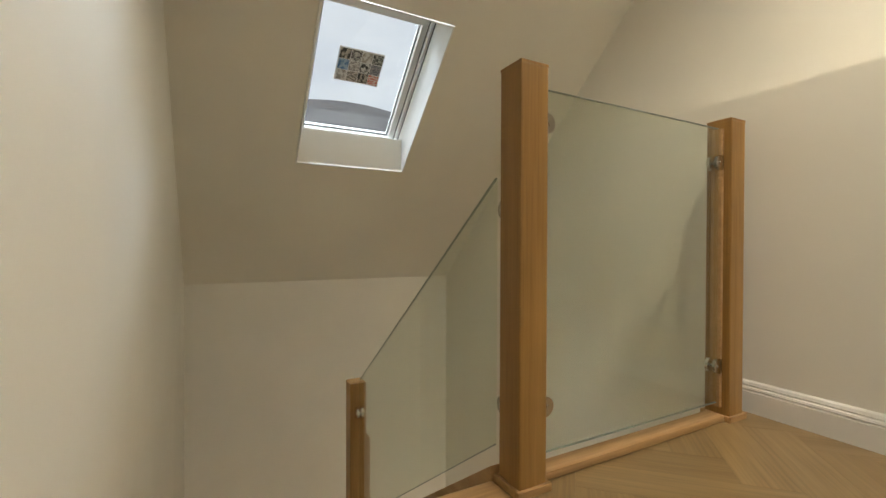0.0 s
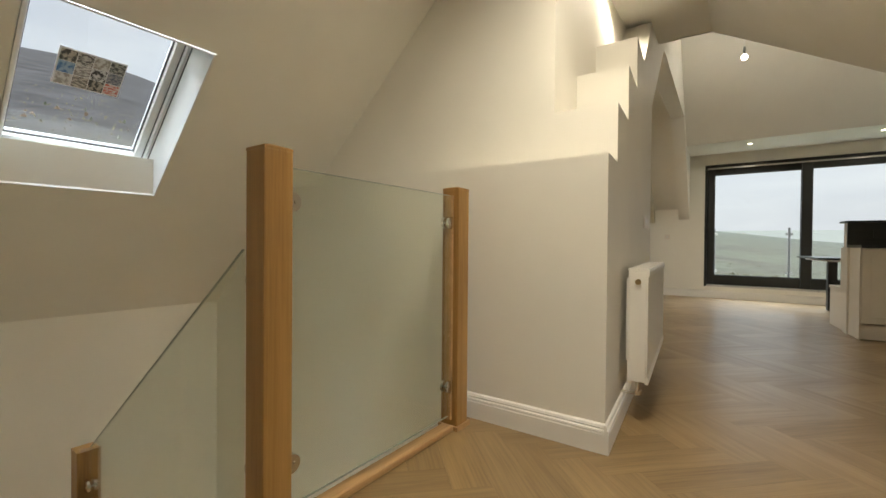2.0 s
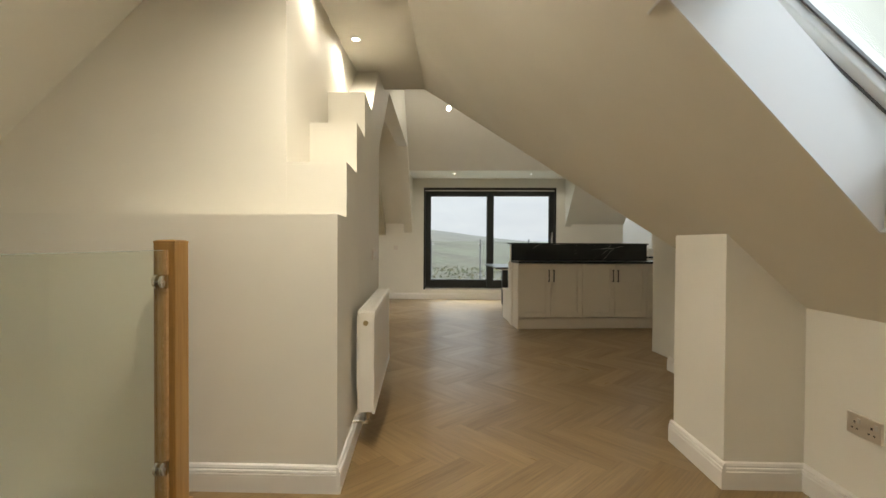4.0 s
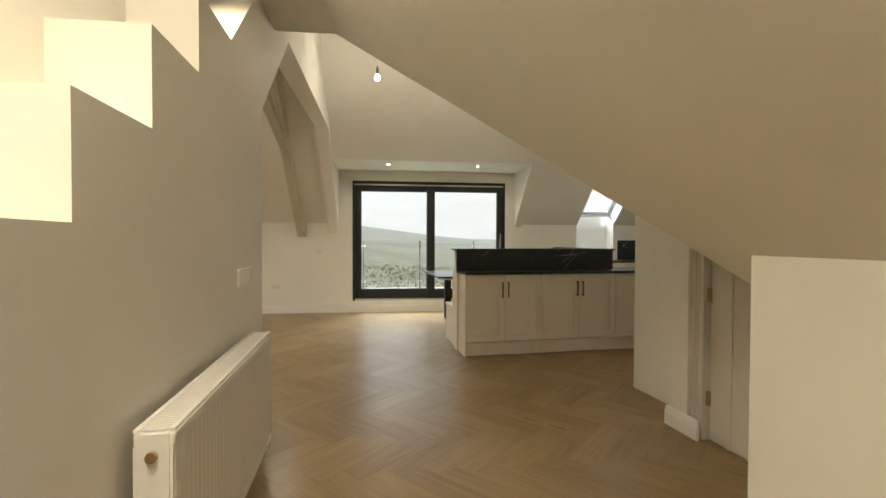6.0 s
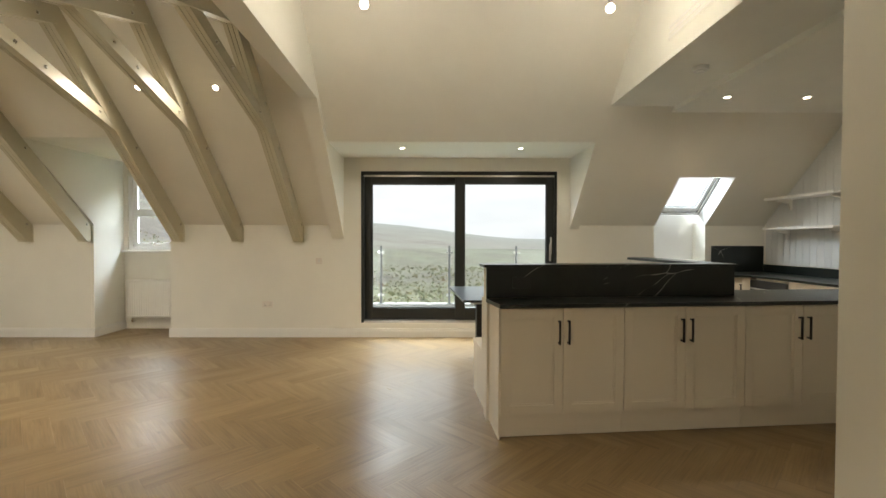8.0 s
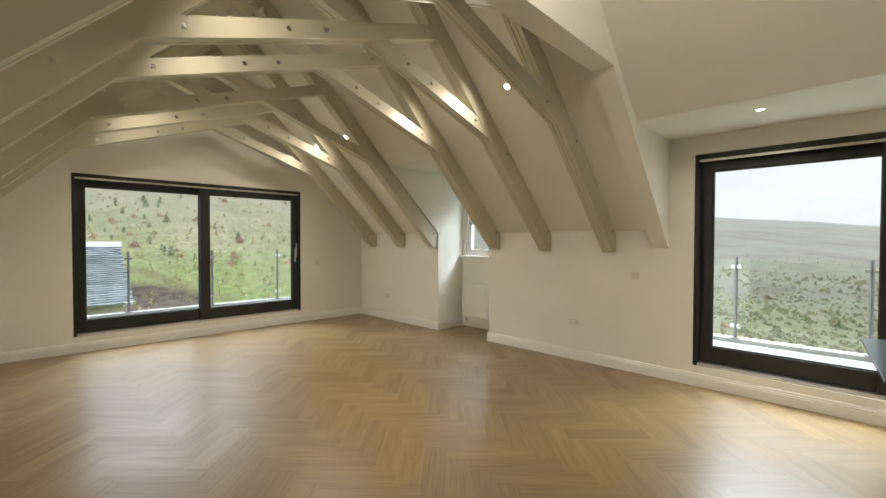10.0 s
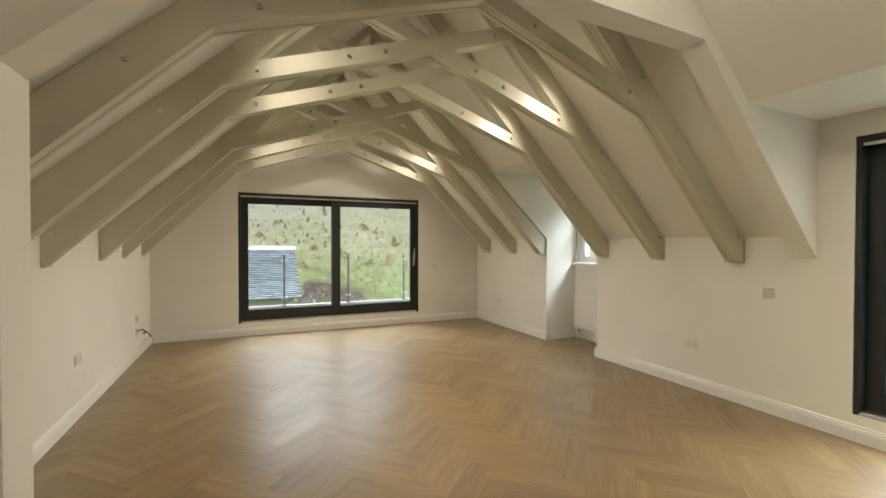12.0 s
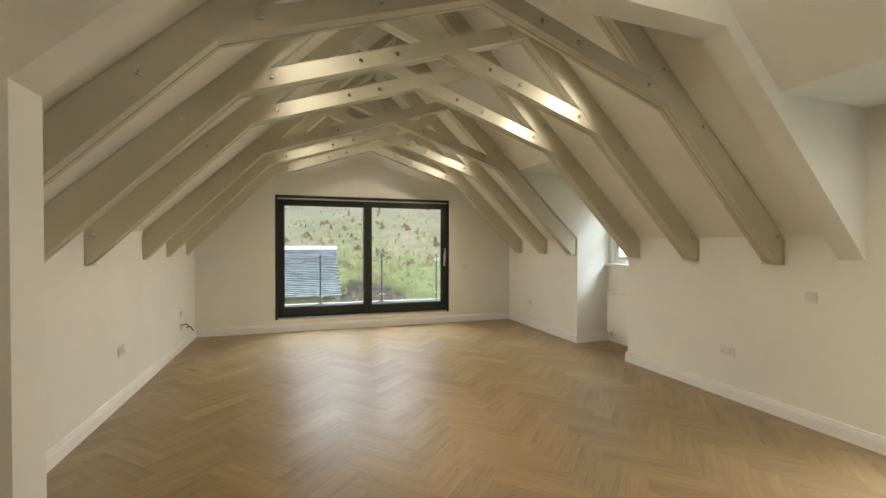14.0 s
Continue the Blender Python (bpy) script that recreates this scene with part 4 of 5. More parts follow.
PLH, DT = 0.162, 0.885
for x0, x1, dep in ((0.012, 0.879, 0.60), (0.879, 1.775, 0.60), (1.775, 2.66, 0.60), (2.66, 3.54, 0.60)):
    c = thing("base_cabinet", label="ivory shaker base cabinet with two doors and black handles", category="cabinet", group="island base cabinets")
    c.matrix_world = ISL @ pose(x0, 0, 0)
    w = x1 - x0
    part("body", boxes((0.001, w - 0.001, 0.022, dep, PLH - 0.002, DT)), CAB, c)
    part("plinth", boxes((0.0005, w - 0.0005, 0.036, 0.056, 0.004, PLH - 0.011), bev=0.002), CAB, c)
    shaker_door(c, 0, w / 2, PLH, DT, 0.021, True)
    shaker_door(c, w / 2, w, PLH, DT, 0.021, False)
ep = tagged(part("end_panel", boxes((0.0, 0.011, 0.0, 0.62, 0.003, DT + 0.004), bev=0.001), CAB), "ivory painted end panel of the island", "end panel")
ep.matrix_world = ISL
wt = new("worktop")
wt.matrix_world = ISL
tagged(wt, "black veined stone worktop over the island cabinets", "worktop")
bm = bmesh.new()
prism(bm, [(0.004, -0.022), (3.58, -0.022), (3.58, 0.66), (1.93, 0.66), (1.93, 0.295), (-0.03, 0.295)], lambda x, y: (x, y, 0.889), (0, 0, 0.026))
part("slab", bm, STONE, wt)
up = thing("raised_ledge", label="raised black stone upstand with a thin ledge behind the worktop", category="upstand")
up.matrix_world = ISL
part("upstand", boxes((-0.025, 1.93, 0.298, 0.318, 0.9155, 1.142), bev=0.001), STONE, up)
part("core_wall", boxes((-0.018, 1.93, 0.319, 0.44, 0.0, 1.142)), CAB, up, "ivory painted partition")
part("ledge", boxes((-0.050, 1.95, 0.285, 0.47, 1.1425, 1.163), bev=0.002), STONE, up)
ret = thing("banquette_back", label="ivory partition with black stone ledge behind the bench", category="partition")
ret.matrix_world = ISL
part("panel", boxes((1.80, 1.95, 0.48, 1.58, 0.0, 1.138)), CAB, ret)
part("ledge", boxes((1.77, 1.98, 0.471, 1.61, 1.1385, 1.163), bev=0.002), STONE, ret)
isk = plate((0, 0, 0), 0, "double", "black double socket on the stone upstand", SLOT)
isk.matrix_world = ISL @ pose(0.24, 0.298, 1.03)
bench = thing("bench_seat", label="ivory painted built-in bench behind the island", category="bench")
bench.matrix_world = ISL
part("base", boxes((0.02, 1.79, 0.62, 1.02, 0.003, 0.42)), CAB, bench)
part("seat", boxes((0.0, 1.795, 0.445, 1.06, 0.4205, 0.455), bev=0.004), CAB, bench)
part("side_panel", boxes((0.002, 0.019, 0.623, 1.02, 0.003, 0.42), bev=0.001), CAB, bench)
tb = thing("dining_table", label="black stone topped dining table with thick black leg", category="table")
tb.matrix_world = ISL
part("tabletop", boxes((-0.055, 1.68, 1.30, 2.56, 0.738, 0.760), bev=0.003), STONE, tb)
part("under_frame", boxes((0.03, 1.60, 1.36, 2.48, 0.712, 0.7375), bev=0.002), TRIM, tb, "pale frame below the stone top")
for x in (0.25, 1.40):
    part("leg", boxes((x, x + 0.10, 1.40, 1.50, 0.003, 0.712), bev=0.004), BLACKM, tb)
    part("leg", boxes((x, x + 0.10, 2.30, 2.40, 0.003, 0.712), bev=0.004), BLACKM, tb)

# ---- kitchen run along the far walls ----
def run_unit(x0, x1, y0, y1, label, rz):
    c = thing("base_cabinet", label=label, category="cabinet", group="kitchen wall cabinets")
    c.matrix_world = pose(x0, y0, 0, 0, 0, rz)
    w = x1
    part("body", boxes((0.001, w - 0.001, 0.022, 0.58, 0.004, DT)), CAB, c)
    shaker_door(c, 0, w, PLH, DT, 0.021, True)
    return c


for i in range(4):
    run_unit(XE - 0.585, 0.58, -2.45 - 0.58 * i, 0, "ivory base cabinet under the rooflight", -90)
for i in range(3):
    c = run_unit(6.6 + 0.6 * i, 0.6, YK + 0.585, 0, "ivory base cabinet below the open shelves", 0)
    c.matrix_world = pose(8.4 - 0.6 * i, YK + 0.585, 0, 0, 0, 180)
kw = thing("worktop", label="black stone worktop along the kitchen walls", category="worktop")
part("slab", boxes((XE - 0.625, XE - 0.002, -4.77, -2.43, 0.889, 0.915), (6.6, XE - 0.002, YK + 0.002, YK + 0.62, 0.8885, 0.9145), bev=0.002), STONE, kw)
part("splashback", boxes((XE - 0.022, XE - 0.002, -4.88, -4.165, 0.9155, 1.272), (6.6, XE - 0.024, YK + 0.002, YK + 0.02, 0.9155, 1.02)), STONE, kw)
ov = thing("oven", (7.9, YK + 0.60, 0.3), 0, "black built-in oven below the worktop", "oven")
part("front", boxes((0, 0.56, -0.01, 0.012, 0, 0.56), bev=0.003), BLACKM, ov)
bm = bmesh.new()
cyl(bm, (0.05, 0.045, 0.46), (0.51, 0.045, 0.46), 0.009, 12)
for x in (0.07, 0.49):
    cyl(bm, (x, 0.01, 0.46), (x, 0.045, 0.46), 0.006, 8)
part("handle", bm, STEEL, ov, "steel oven handle")
BOARD = paint("grey_white_panelling", (0.66, 0.66, 0.64), 0.5, 0.02)
pn = thing("wall_panelling", (6.6, YK, 1.03), 0, "grey white tongue and groove boards behind shelves", "panelling", "", "structure")
nb = 24
for i in range(nb):
    xa, xb = i * 0.1, i * 0.1 + 0.096
    bm = bmesh.new()
    prism(bm, [(xa, 0), (xb, 0), (xb, min(1.62, z_east(6.6 + xb) - 1.034)), (xa, min(1.62, z_east(6.6 + xa) - 1.034))], lambda x, z: (x, 0.002, z), (0, 0.012, 0))
    part("board", bm, BOARD, pn)
for z in (1.485, 1.865):
    sh = thing("wall_shelf", (7.71, YK + 0.002, z), 0, "white open wall shelf on small brackets", "shelf", "open shelves")
    x1 = min(1.02, XE - (z - ZK) / K - 7.71 - 0.02)
    part("board", boxes((0, x1, 0.013, 0.27, 0, 0.028), bev=0.003), TRIM, sh)
    for x in (0.10, x1 - 0.14):
        bm = bmesh.new()
        prism(bm, [(0.013, -0.001), (0.20, -0.001), (0.19, -0.025), (0.06, -0.05), (0.035, -0.13), (0.013, -0.14)], lambda y, zz: (x, y, zz), (0.03, 0, 0))
        part("bracket", bm, TRIM, sh)

tagged(part("shelf_end_trim", boxes((7.60, 7.705, YK + 0.016, YK + 0.05, 1.03, ZF - 0.06), bev=0.003), TRIM), "white upright trim board beside the open shelves", "trim", "", "structure")

# ---- low eaves door ----
ed = thing("door_3", label="low stone painted batten door under the sloping ceiling", category="door", kind="structure")
X0, X1 = 2.80, 3.955


def dy(x):
    return south_y(x) - 0.075


n = 8
for i in range(n):
    a, b = X0 + (X1 - X0) * i / n, X0 + (X1 - X0) * (i + 1) / n - 0.002
    bm = bmesh.new()
    prism(bm, [(a, 0.006), (b, 0.006), (b, z_westk(b) - 0.006), (a, z_westk(a) - 0.006)], lambda x, z: (x, dy(x), z), (0, -0.03, 0))
    part("plank", bm, DOORP, ed)
for i in range(1, n):
    a = X0 + (X1 - X0) * i / n
    bm = bmesh.new()
    prism(bm, [(a - 0.017, 0.006), (a + 0.017, 0.006), (a + 0.017, z_westk(a) - 0.012), (a - 0.017, z_westk(a) - 0.03)], lambda x, z: (x, dy(x), z), (0, 0.009, 0))
    part("batten", bm, DOORP, ed)
bm = bmesh.new()
prism(bm, [(3.96, 0), (4.055, 0), (4.055, z_westk(4.055) - 0.004), (3.96, z_westk(3.96) - 0.004)], lambda x, z: (x, south_y(x) - 0.03, z), (0, -0.085, 0))
part("jamb", bm, DOORP, ed)
for jx, jw, jd in ((3.992, 0.012, 0.006), (4.015, 0.022, 0.008)):
    bm = bmesh.new()
    prism(bm, [(jx, 0), (jx + jw, 0), (jx + jw, z_westk(jx + jw) - 0.01), (jx, z_westk(jx) - 0.01)], lambda x, z: (x, south_y(x) - 0.03, z), (0, jd, 0))
    part("jamb_bead", bm, DOORP, ed)
for z in (0.22, 0.87):
    bm = bmesh.new()
    cyl(bm, (3.958, dy(3.958) + 0.012, z), (3.958, dy(3.958) + 0.012, z + 0.09), 0.009, 12)
    box(bm, 3.945, 3.971, dy(3.958) - 0.002, dy(3.958) + 0.006, z, z + 0.09)
    part("hinge", bm, BRASSY, ed, "brass butt hinge")

# ---- outside: land, balconies, outbuilding ----
def land_mat():
    m, nt, p = node_mat("rough_pasture")
    geo = nt.nodes.new("ShaderNodeNewGeometry").outputs["Position"]

    def math_node(op, a, b):
        n = nt.nodes.new("ShaderNodeMath")
        n.operation = op
        for i, v in ((0, a), (1, b)):
            if isinstance(v, (int, float)):
                n.inputs[i].default_value = v
            else:
                nt.links.new(v, n.inputs[i])
        return n.outputs[0]

    def length_from(c):
        d = nt.nodes.new("ShaderNodeVectorMath")
        d.operation = "DISTANCE"
        d.inputs[1].default_value = c
        nt.links.new(geo, d.inputs[0])
        return d.outputs["Value"]

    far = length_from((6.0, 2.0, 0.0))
    # close turf: lush green patches among straw
    c1 = ramp(nt, noise_tex(nt, 1.3, 7, rough=0.74), [(0.34, (0.16, 0.175, 0.095)), (0.48, (0.30, 0.315, 0.18)), (0.60, (0.43, 0.415, 0.28)), (0.72, (0.53, 0.48, 0.36))])
    c2 = ramp(nt, noise_tex(nt, 0.16, 5, rough=0.65), [(0.34, (0.24, 0.28, 0.13)), (0.50, (0.37, 0.39, 0.23)), (0.64, (0.48, 0.44, 0.32))])
    # fine mottling of the grass, with tussock shadows put into the colour
    c3 = ramp(nt, noise_tex(nt, 3.2, 7, rough=0.8), [(0.36, (0.45, 0.50, 0.42)), (0.5, (1, 1, 1)), (0.64, (1.35, 1.28, 1.2))])
    c = mix(nt, 1.0, mix(nt, 0.5, c1, c2), c3, "MULTIPLY")
    lush = ramp(nt, math_node("ADD", math_node("DIVIDE", far, 40.0), math_node("MULTIPLY", noise_tex(nt, 0.25, 3), 0.3)), [(0.66, (0.85, 0.85, 0.85)), (0.92, (0, 0, 0))])
    c = mix(nt, lush, c, mix(nt, 1.0, (0.27, 0.34, 0.13), c3, "MULTIPLY"))
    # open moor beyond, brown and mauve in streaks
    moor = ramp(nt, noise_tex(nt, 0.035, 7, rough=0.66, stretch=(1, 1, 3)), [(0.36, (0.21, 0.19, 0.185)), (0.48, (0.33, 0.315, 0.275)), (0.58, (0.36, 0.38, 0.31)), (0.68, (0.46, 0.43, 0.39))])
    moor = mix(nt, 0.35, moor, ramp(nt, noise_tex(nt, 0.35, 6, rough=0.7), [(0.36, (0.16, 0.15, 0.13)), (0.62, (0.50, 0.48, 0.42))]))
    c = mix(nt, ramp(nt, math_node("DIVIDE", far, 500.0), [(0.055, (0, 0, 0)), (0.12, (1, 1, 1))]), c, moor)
    # land far off turns paler and bluer: distance haze put into its colour
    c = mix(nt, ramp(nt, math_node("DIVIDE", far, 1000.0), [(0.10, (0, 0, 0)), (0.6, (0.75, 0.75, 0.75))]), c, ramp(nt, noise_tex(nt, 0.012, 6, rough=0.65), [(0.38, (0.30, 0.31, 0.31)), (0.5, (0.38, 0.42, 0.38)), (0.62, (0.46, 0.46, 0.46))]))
    # grey heath high on the hill, its dimness in cloud put into the colour
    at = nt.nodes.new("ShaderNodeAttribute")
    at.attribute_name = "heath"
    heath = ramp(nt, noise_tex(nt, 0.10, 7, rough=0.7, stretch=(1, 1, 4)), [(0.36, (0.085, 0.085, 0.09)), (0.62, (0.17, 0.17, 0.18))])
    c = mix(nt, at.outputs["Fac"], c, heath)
    # bare earth beside the outbuilding and a narrow track
    jag = math_node("ADD", length_from((7.9, 23.0, -0.9)), math_node("MULTIPLY", noise_tex(nt, 0.6, 4), 4.0))
    c = mix(nt, ramp(nt, math_node("DIVIDE", jag, 10.0), [(0.44, (1, 1, 1)), (0.52, (0, 0, 0))]), c, ramp(nt, noise_tex(nt, 2.5, 6, rough=0.7), [(0.35, (0.06, 0.05, 0.045)), (0.62, (0.20, 0.165, 0.145))]))
    dt = nt.nodes.new("ShaderNodeVectorMath")
    dt.operation = "DOT_PRODUCT"
    dt.inputs[1].default_value = (0.845, 0.535, 0.0)
    nt.links.new(geo, dt.inputs[0])
    off = math_node("ABSOLUTE", math_node("ADD", math_node("SUBTRACT", dt.outputs["Value"], 22.5), math_node("MULTIPLY", noise_tex(nt, 0.5, 3), 0.9)), 0.0)
    track = ramp(nt, off, [(0.20, (0.6, 0.6, 0.6)), (0.50, (0, 0, 0))])
    close = ramp(nt, math_node("DIVIDE", far, 40.0), [(0.85, (1, 1, 1)), (1.0, (0, 0, 0))])
    c = mix(nt, mix(nt, 1.0, track, close, "MULTIPLY"), c, (0.22, 0.19, 0.11))
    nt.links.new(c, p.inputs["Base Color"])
    p.inputs["Roughness"].default_value = 0.95
    return m


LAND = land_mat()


def smooth(a, b, x):
    t = max(0.0, min(1.0, (x - a) / (b - a)))
    return t * t * (3 - 2 * t)


def land_z(r, az):
    """Height of the land: az in degrees from north towards the east."""
    a = (az + 180) % 360 - 180
    steep = math.exp(-((a - 12) / 36.0) ** 2)
    z = -3.2 - 1.6 * smooth(8, 45, r) * (1 - steep)
    up = 0.325 * max(0.0, r - 17) + 0.068 * max(0.0, r - 50)
    z += steep * up * (1 if r < 220 else 220 / r)
    far = 0.086 * math.exp(-((a - 58) / 30.0) ** 2) + 0.001 + 0.004 * math.sin(radians(a * 5)) + 0.003 * math.sin(radians(a * 17 + 40))
    z += far * max(0.0, r - 60) * (1 - steep) * (1 if r < 900 else 900 / r)
    z += (noise.noise(Vector((r * math.sin(radians(a)) * 0.05, r * math.cos(radians(a)) * 0.05, 0))) * 0.8) * smooth(10, 40, r)
    return z


radii = [0, 6, 10, 14, 18, 22, 27, 33, 40, 48, 58, 70, 85, 105, 130, 160, 200, 250, 320, 420, 560, 760, 1000, 1400, 2000, 3200]
NA = 180
verts = [(6, 2, land_z(0, 0))]
faces = []
for k, r in enumerate(radii[1:]):
    for i in range(NA):
        az = 360 * i / NA
        verts.append((6 + r * math.sin(radians(az)), 2 + r * math.cos(radians(az)), land_z(r, az)))
for i in range(NA):
    faces.append((0, 1 + (i + 1) % NA, 1 + i))
for k in range(len(radii) - 2):
    for i in range(NA):
        a, b = 1 + k * NA + i, 1 + k * NA + (i + 1) % NA
        faces.append((a, b, b + NA, a + NA))
me = bpy.data.meshes.new("ground")
me.from_pydata(verts, [], faces)
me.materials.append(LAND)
for f in me.polygons:
    f.use_smooth = True
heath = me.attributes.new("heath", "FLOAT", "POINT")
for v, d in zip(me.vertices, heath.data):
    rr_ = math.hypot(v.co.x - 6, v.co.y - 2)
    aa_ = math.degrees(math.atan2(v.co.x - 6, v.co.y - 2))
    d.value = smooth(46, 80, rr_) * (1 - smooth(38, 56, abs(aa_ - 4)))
tagged(new("ground", me), "rough green and brown hill pasture and moor", "ground", "", "structure")

SLATE = paint("grey_slate", (0.20, 0.225, 0.26), 0.45, 0.2, 30, 0.3)
SLATE2 = paint("weathered_slate", (0.50, 0.51, 0.53), 0.5, 0.2, 30, 0.3)
DECK = paint("pale_deck_tile", (0.30, 0.29, 0.275), 0.6, 0.08, 40, 0.2)
BARK = paint("sapling_green", (0.23, 0.26, 0.175), 0.9, 0.3, 40, 0.3)
BRACK = paint("rusty_bracken", (0.42, 0.32, 0.23), 0.9, 0.3, 40, 0.3)
STONEW = paint("rubble_stone", (0.26, 0.22, 0.18), 0.85, 0.25, 6, 0.5)

# saplings, bracken and grass tussocks on the slope
TUSS = paint("straw_tussock", (0.42, 0.39, 0.23), 0.9, 0.3, 40, 0.3)


def scatter(name, material, label, count, near, reach, east, size, leaves, tall, seed):
    """Clumps of small upright blades, thinning upwards, strewn over the land."""
    rg = random.Random(seed)
    vs, fs = [], []
    for _ in range(count):
        r = near + reach * rg.random() ** 1.4
        az = rg.uniform(-40, 42) if rg.random() > east else rg.uniform(42, 120)
        base = Vector((6 + r * math.sin(radians(az)), 2 + r * math.cos(radians(az)), land_z(r, az) - 0.02))
        s = size * rg.uniform(0.5, 1.4)
        for q in range(leaves):
            h = rg.random()
            w = s * (1.0 - 0.8 * h)
            a = rg.uniform(0, 6.283)
            c = base + Vector((math.cos(a) * w * rg.random(), math.sin(a) * w * rg.random(), h * tall * s))
            e1 = Vector((rg.uniform(-1, 1), rg.uniform(-1, 1), rg.uniform(-0.3, 0.3))).normalized() * s * 0.22
            e2 = Vector((rg.uniform(-0.5, 0.5), rg.uniform(-0.5, 0.5), 1)).normalized() * s * 0.34
            b = len(vs)
            vs += [tuple(c + e) for e in (e1, e2, -e1, -e2)]
            fs.append((b, b + 1, b + 2, b + 3))
    me = bpy.data.meshes.new(name)
    me.from_pydata(vs, [], fs)
    me.materials.append(material)
    tagged(new(name, me), label, "plants", "", "stuff")


scatter("saplings", BARK, "scattered dark green saplings on the pasture", 190, 26, 60, 0.15, 0.22, 40, 2.2, 6)
scatter("bracken", BRACK, "patches of rusty bracken on the hillside", 260, 26, 60, 0.2, 0.34, 40, 0.8, 7)
scatter("tussocks", TUSS, "straw coloured grass tussocks on the moor", 7500, 17, 90, 0.6, 0.17, 14, 1.3, 8)


SCRUB = paint("moor_scrub", (0.45, 0.42, 0.33), 0.9, 0.35, 30, 0.3)
SEDGE = paint("green_sedge", (0.42, 0.44, 0.30), 0.9, 0.3, 30, 0.3)
scatter("scrub", SCRUB, "low brown heather scrub on the eastern moor", 1000, 24, 60, 1.0, 0.34, 26, 0.6, 9)
scatter("sedge", SEDGE, "clumps of green sedge on the eastern moor", 2200, 20, 60, 1.0, 0.28, 22, 0.6, 10)
POSTM = metal("weathered_steel", (0.20, 0.20, 0.20), 0.45)


def balcony(m, L, D, posts, label):
    b = thing("balcony", label=label, category="balcony")
    b.matrix_world = m
    part("deck", boxes((0, L, 0.0, D + 0.1, -0.16, 0.0)), DECK, b, "pale tiled balcony deck")
    part("kerb", boxes((0, L, D - 0.04, D + 0.12, 0.001, 0.05), bev=0.006), DECK, b)
    for x in posts:
        bm = bmesh.new()
        cyl(bm, (x, D, 0.05), (x, D, 1.04), 0.019, 16)
        cyl(bm, (x, D, 1.04), (x, D, 1.047), 0.022, 16)
        cyl(bm, (x, D, 0.05), (x, D, 0.06), 0.05, 16)
        pst = part("post", bm, POSTM, b, "brushed steel post", False)
        for z in (0.20, 0.93):
            part("clamp", boxes((x - 0.055, x + 0.055, D - 0.014, D + 0.014, z - 0.02, z + 0.02), bev=0.006), STEEL, pst)
    for a, c in zip(posts, posts[1:]):
        g = part("glass_pane", boxes((a + 0.035, c - 0.035, D - 0.005, D + 0.005, 0.09, 1.0)), GREENG, b, "clear glass infill pane")
        g.visible_shadow = False
    return b


balcony(pose(3.2, YG + 0.36, 0.20), 6.2, 1.10, [1.05, 2.32, 3.58, 4.80, 6.0], "gable balcony with steel posts and glass panes")
balcony(pose(XE + 0.36, 2.9, 0.20, 0, 0, -90), 6.0, 1.10, [0.05, 1.12, 2.29, 3.467, 4.62, 5.8], "east balcony with steel posts and glass panes")

# slate roofed outbuilding beyond the gable
hb = thing("outbuilding", (6.22, 13.7, -3.2), 0, "low stone outbuilding with a grey slate roof", "outbuilding")
EAVE, RIDGE, LEN, DEP = 3.18, 4.48, 14.0, 1.9
part("wall", boxes((-LEN, 0, 0, 2 * DEP, 0, EAVE - 0.1)), STONEW, hb, "rubble stone wall")
bm = bmesh.new()
prism(bm, [(-0.35, EAVE - 0.25), (DEP, RIDGE - 0.05), (2 * DEP + 0.35, EAVE - 0.25)], lambda y, z: (-LEN, y, z), (LEN + 0.2, 0, 0))
rf = part("roof", bm, SLATE, hb, "grey slate roof")
part("ridge", boxes((-LEN, 0.22, DEP - 0.16, DEP + 0.16, RIDGE - 0.06, RIDGE + 0.10), bev=0.03), SLATE2, hb, "pale ridge tiles")
sm_, nt_, p_ = node_mat("varied_slates")
isl_ = nt_.nodes.new("ShaderNodeNewGeometry").outputs["Random Per Island"]
nt_.links.new(ramp(nt_, isl_, [(0.0, (0.19, 0.21, 0.24)), (0.5, (0.25, 0.275, 0.315)), (1.0, (0.33, 0.355, 0.40))]), p_.inputs["Base Color"])
p_.inputs["Roughness"].default_value = 0.72


def slate_courses(origin, side, up, rows, columns, parent):
    """Lapped slates: origin is the lower corner, side the way of one slate's width, up the whole slope."""
    o, sd, ru = Vector(origin), Vector(side), Vector(up)
    face = sd.cross(ru).normalized()
    if face.z < 0:
        face = -face
    vs, fs = [], []
    rg = random.Random(3)
    for j in range(rows):
        for i in range(columns):
            u0 = i + (0.5 if j % 2 else 0) + 0.008
            u1 = u0 + 0.984
            a, b = (j - rg.random() * 0.06) / rows, min(1, (j + 1.15) / rows)
            lift = 0.052 + rg.random() * 0.01
            k = len(vs)
            for u, t, h in ((u0, a, lift), (u1, a, lift), (u1, b, 0.012), (u0, b, 0.012), (u0, a, lift - 0.016), (u1, a, lift - 0.016), (u1, a + 0.35 / rows, 0.0), (u0, a + 0.35 / rows, 0.0)):
                vs.append(tuple(o + sd * u + ru * t + face * h))
            fs += [(k, k + 1, k + 2, k + 3), (k, k + 4, k + 5, k + 1), (k + 4, k + 7, k + 6, k + 5)]
    me = bpy.data.meshes.new("slates")
    me.from_pydata(vs, [], fs)
    me.materials.append(sm_)
    ob = new("slates", me)
    ob.parent = parent
    ob["kind"] = "stuff"
    return ob


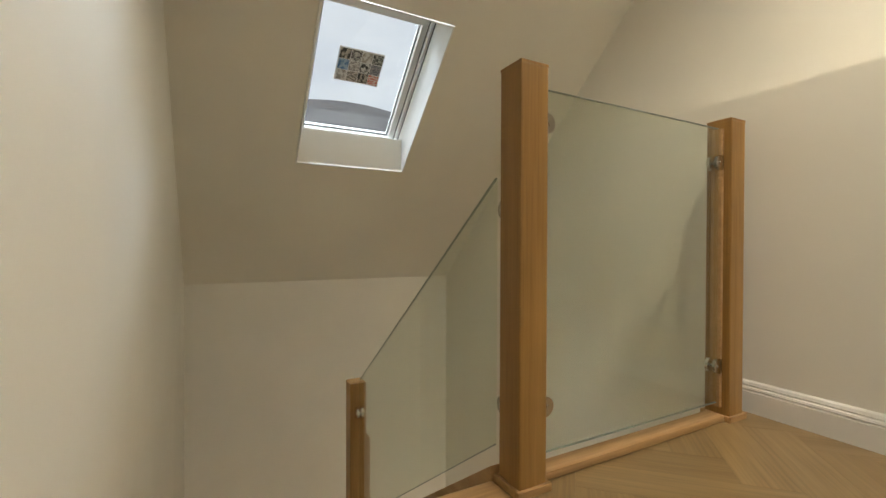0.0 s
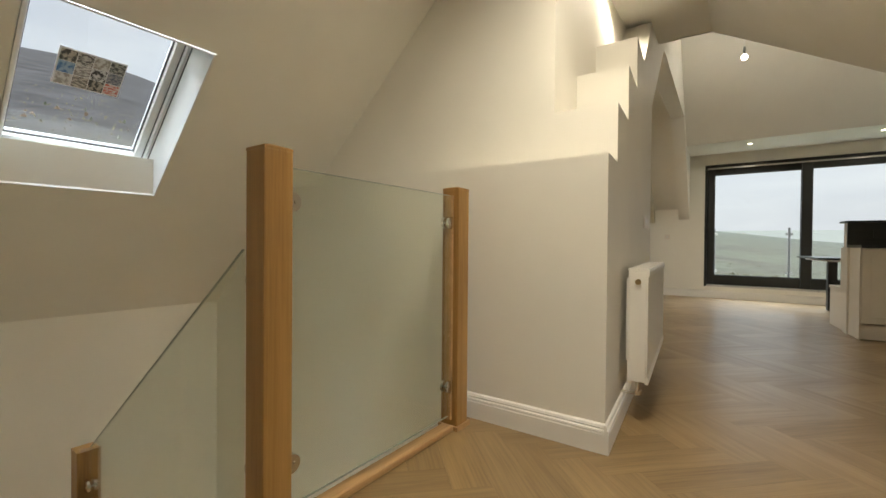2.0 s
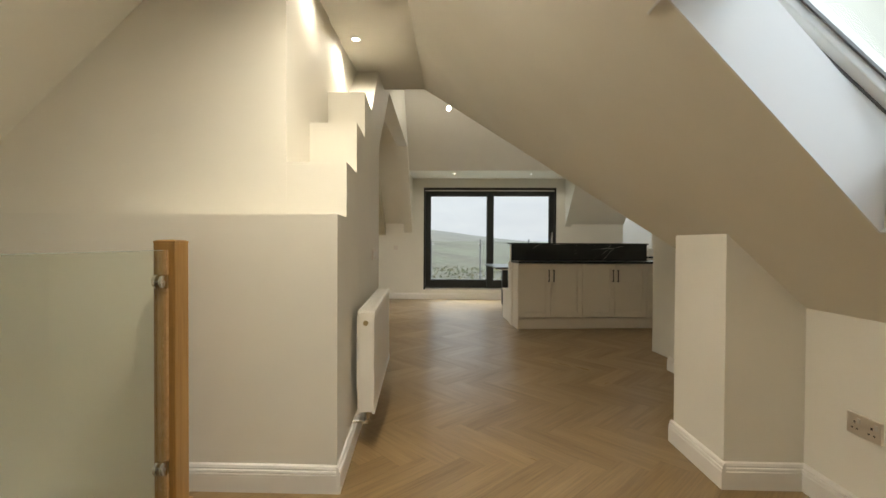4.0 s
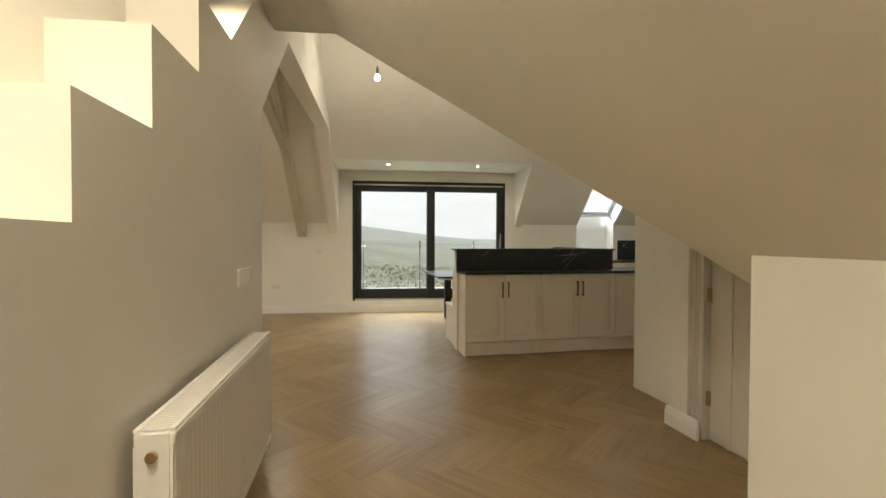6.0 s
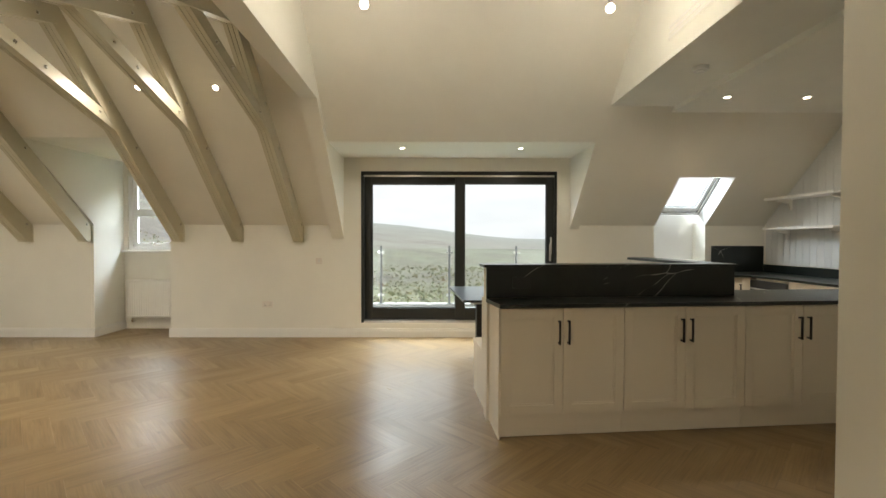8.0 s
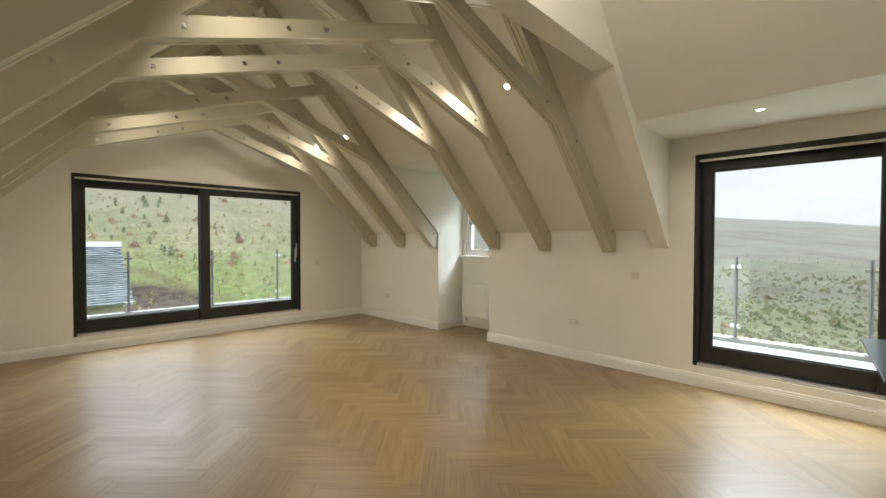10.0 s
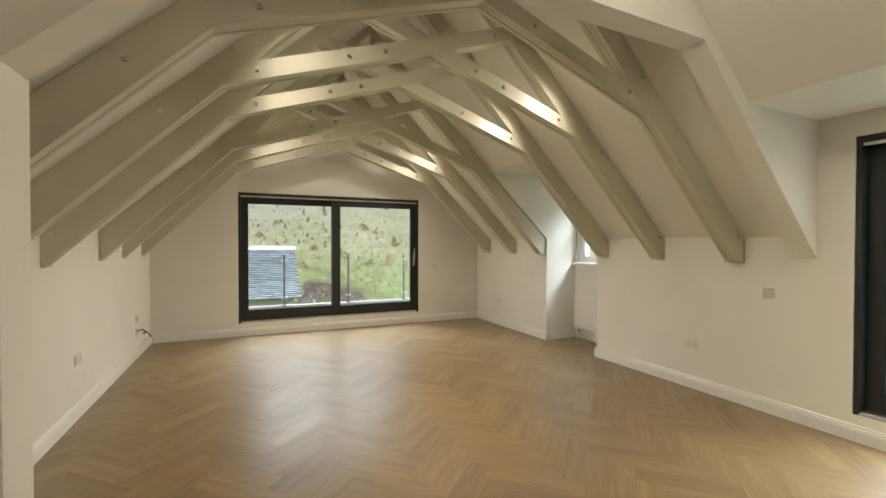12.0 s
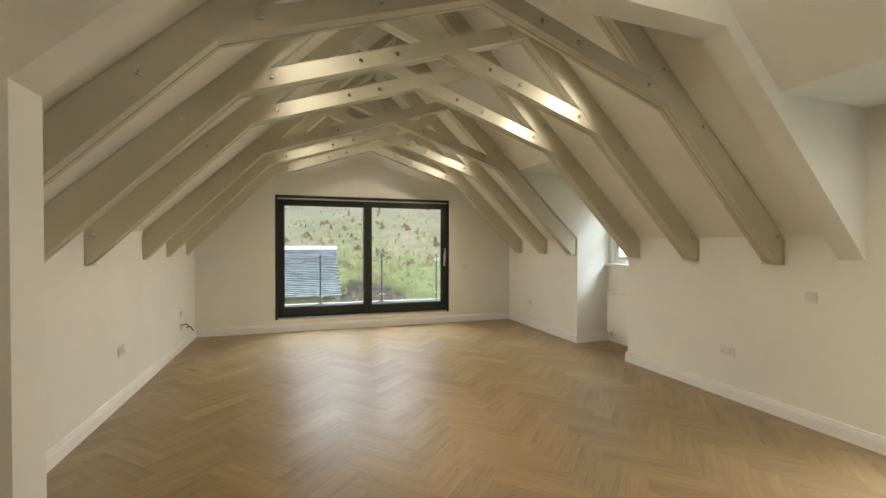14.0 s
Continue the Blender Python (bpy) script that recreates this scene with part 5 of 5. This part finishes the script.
slate_courses((0.2, -0.35, EAVE - 0.25), (-0.2, 0, 0), (0, DEP + 0.35, RIDGE - EAVE + 0.25), 29, 64, rf)
# slated slope over the kitchen, seen through the landing rooflight
bm = bmesh.new()
prism(bm, [(2.45, z_westk(2.45) + 0.222), (6.2, z_westk(6.2) + 0.222), (6.2, z_westk(6.2) + 0.234), (2.45, z_westk(2.45) + 0.234)], lambda x, z: (x, -1.75, z), (0, -8.2, 0))
rk = structure("roof_kitchen", bm, SLATE, "grey slate roof slope above the kitchen", "roof")
slate_courses((2.45, -1.75, z_westk(2.45) + 0.235), (0, -0.25, 0), (3.75, 0, 3.75 * K), 26, 32, rk)

# ---- oak herringbone ----
PW, PL = 0.15, 0.60
RA = Vector((math.sqrt(0.5), math.sqrt(0.5)))
RB = Vector((-math.sqrt(0.5), math.sqrt(0.5)))


def clip(poly, axis, lim, keep_less):
    out = []
    for i in range(len(poly)):
        p, q = poly[i], poly[(i + 1) % len(poly)]
        ip = (p[axis] <= lim) == keep_less
        iq = (q[axis] <= lim) == keep_less
        if ip:
            out.append(p)
        if ip != iq:
            t = (lim - p[axis]) / (q[axis] - p[axis])
            out.append(tuple(p[c] + t * (q[c] - p[c]) for c in range(4)))
    return out


rg = random.Random(11)
near, rest_v, rest_f, rest_uv = [], [], [], []


def lay(a0, a1, b0, b1, lengthwise):
    g = 0.0003
    ua, ub = rg.uniform(0, 40), rg.uniform(0, 40)
    quad = []
    for a, b in ((a0 + g, b0 + g), (a1 - g, b0 + g), (a1 - g, b1 - g), (a0 + g, b1 - g)):
        p = RA * a + RB * b
        u, v = (a - a0, b - b0) if lengthwise else (b - b0, a - a0)
        quad.append((p.x, p.y, u + ua, v + ub))
    cx = sum(q[0] for q in quad) / 4
    cy = sum(q[1] for q in quad) / 4
    if cx < -1.2 or cx > 9.8 or cy < YK - 0.2 or cy > YG + 0.2:
        return
    if cx < 2.25:
        if cy > 1.6 or cy < -2.2:
            return
        quad = clip(quad, 1, 1.258, True)
    elif min(q[0] for q in quad) < 2.3 and max(q[1] for q in quad) > 1.25:
        quad = clip(quad, 1, 1.258, True)
    if XE + 0.2 < cx and not (DORM[0] - 0.3 < cy < DORM[1] + 0.3):
        return
    if len(quad) < 3:
        return
    if 3.9 < cx < 8.7 and 0.6 < cy < 5.3 and len(near) < 298:
        near.append(quad)
    else:
        k = len(rest_v)
        n_ = len(quad)
        rest_v.extend((q[0], q[1], 0.0) for q in quad)
        rest_v.extend((q[0], q[1], -0.013) for q in quad)
        rest_f.append(tuple(range(k, k + n_)))
        rest_uv.extend((q[2], q[3]) for q in quad)
        for i in range(n_):
            j = (i + 1) % n_
            rest_f.append((k + i, k + n_ + i, k + n_ + j, k + j))
            rest_uv.extend([(quad[i][2], quad[i][3])] * 2 + [(quad[j][2], quad[j][3])] * 2)


for m_ in range(-14, 15):
    for k_ in range(-130, 160):
        a = k_ * PW + m_ * 2 * PL
        b = k_ * PW
        if abs(a) > 17 or abs(b) > 17:
            continue
        lay(a, a + PL, b, b + PW, True)
        lay(a + PL, a + PL + PW, b + PW - PL, b + PW, False)


def uv_mesh(name, vs, fs, uvs):
    me = bpy.data.meshes.new(name)
    me.from_pydata(vs, [], fs)
    lay_ = me.uv_layers.new(name="UVMap")
    for d, q in zip(lay_.data, uvs):
        d.uv = q
    me.materials.append(OAKFLOOR)
    return me


o = new("plank_field", uv_mesh("plank_field", rest_v, rest_f, rest_uv))
o.parent = floor
o["kind"] = "stuff"
for quad in near:
    n_ = len(quad)
    vs = [(q[0], q[1], 0.0) for q in quad] + [(q[0], q[1], -0.013) for q in quad]
    fs = [tuple(range(n_))]
    uvs = [(q[2], q[3]) for q in quad]
    for i in range(n_):
        j = (i + 1) % n_
        fs.append((i, n_ + i, n_ + j, j))
        uvs.extend([(quad[i][2], quad[i][3])] * 2 + [(quad[j][2], quad[j][3])] * 2)
    o = new("plank", uv_mesh("plank", vs, fs, uvs))
    o.parent = floor
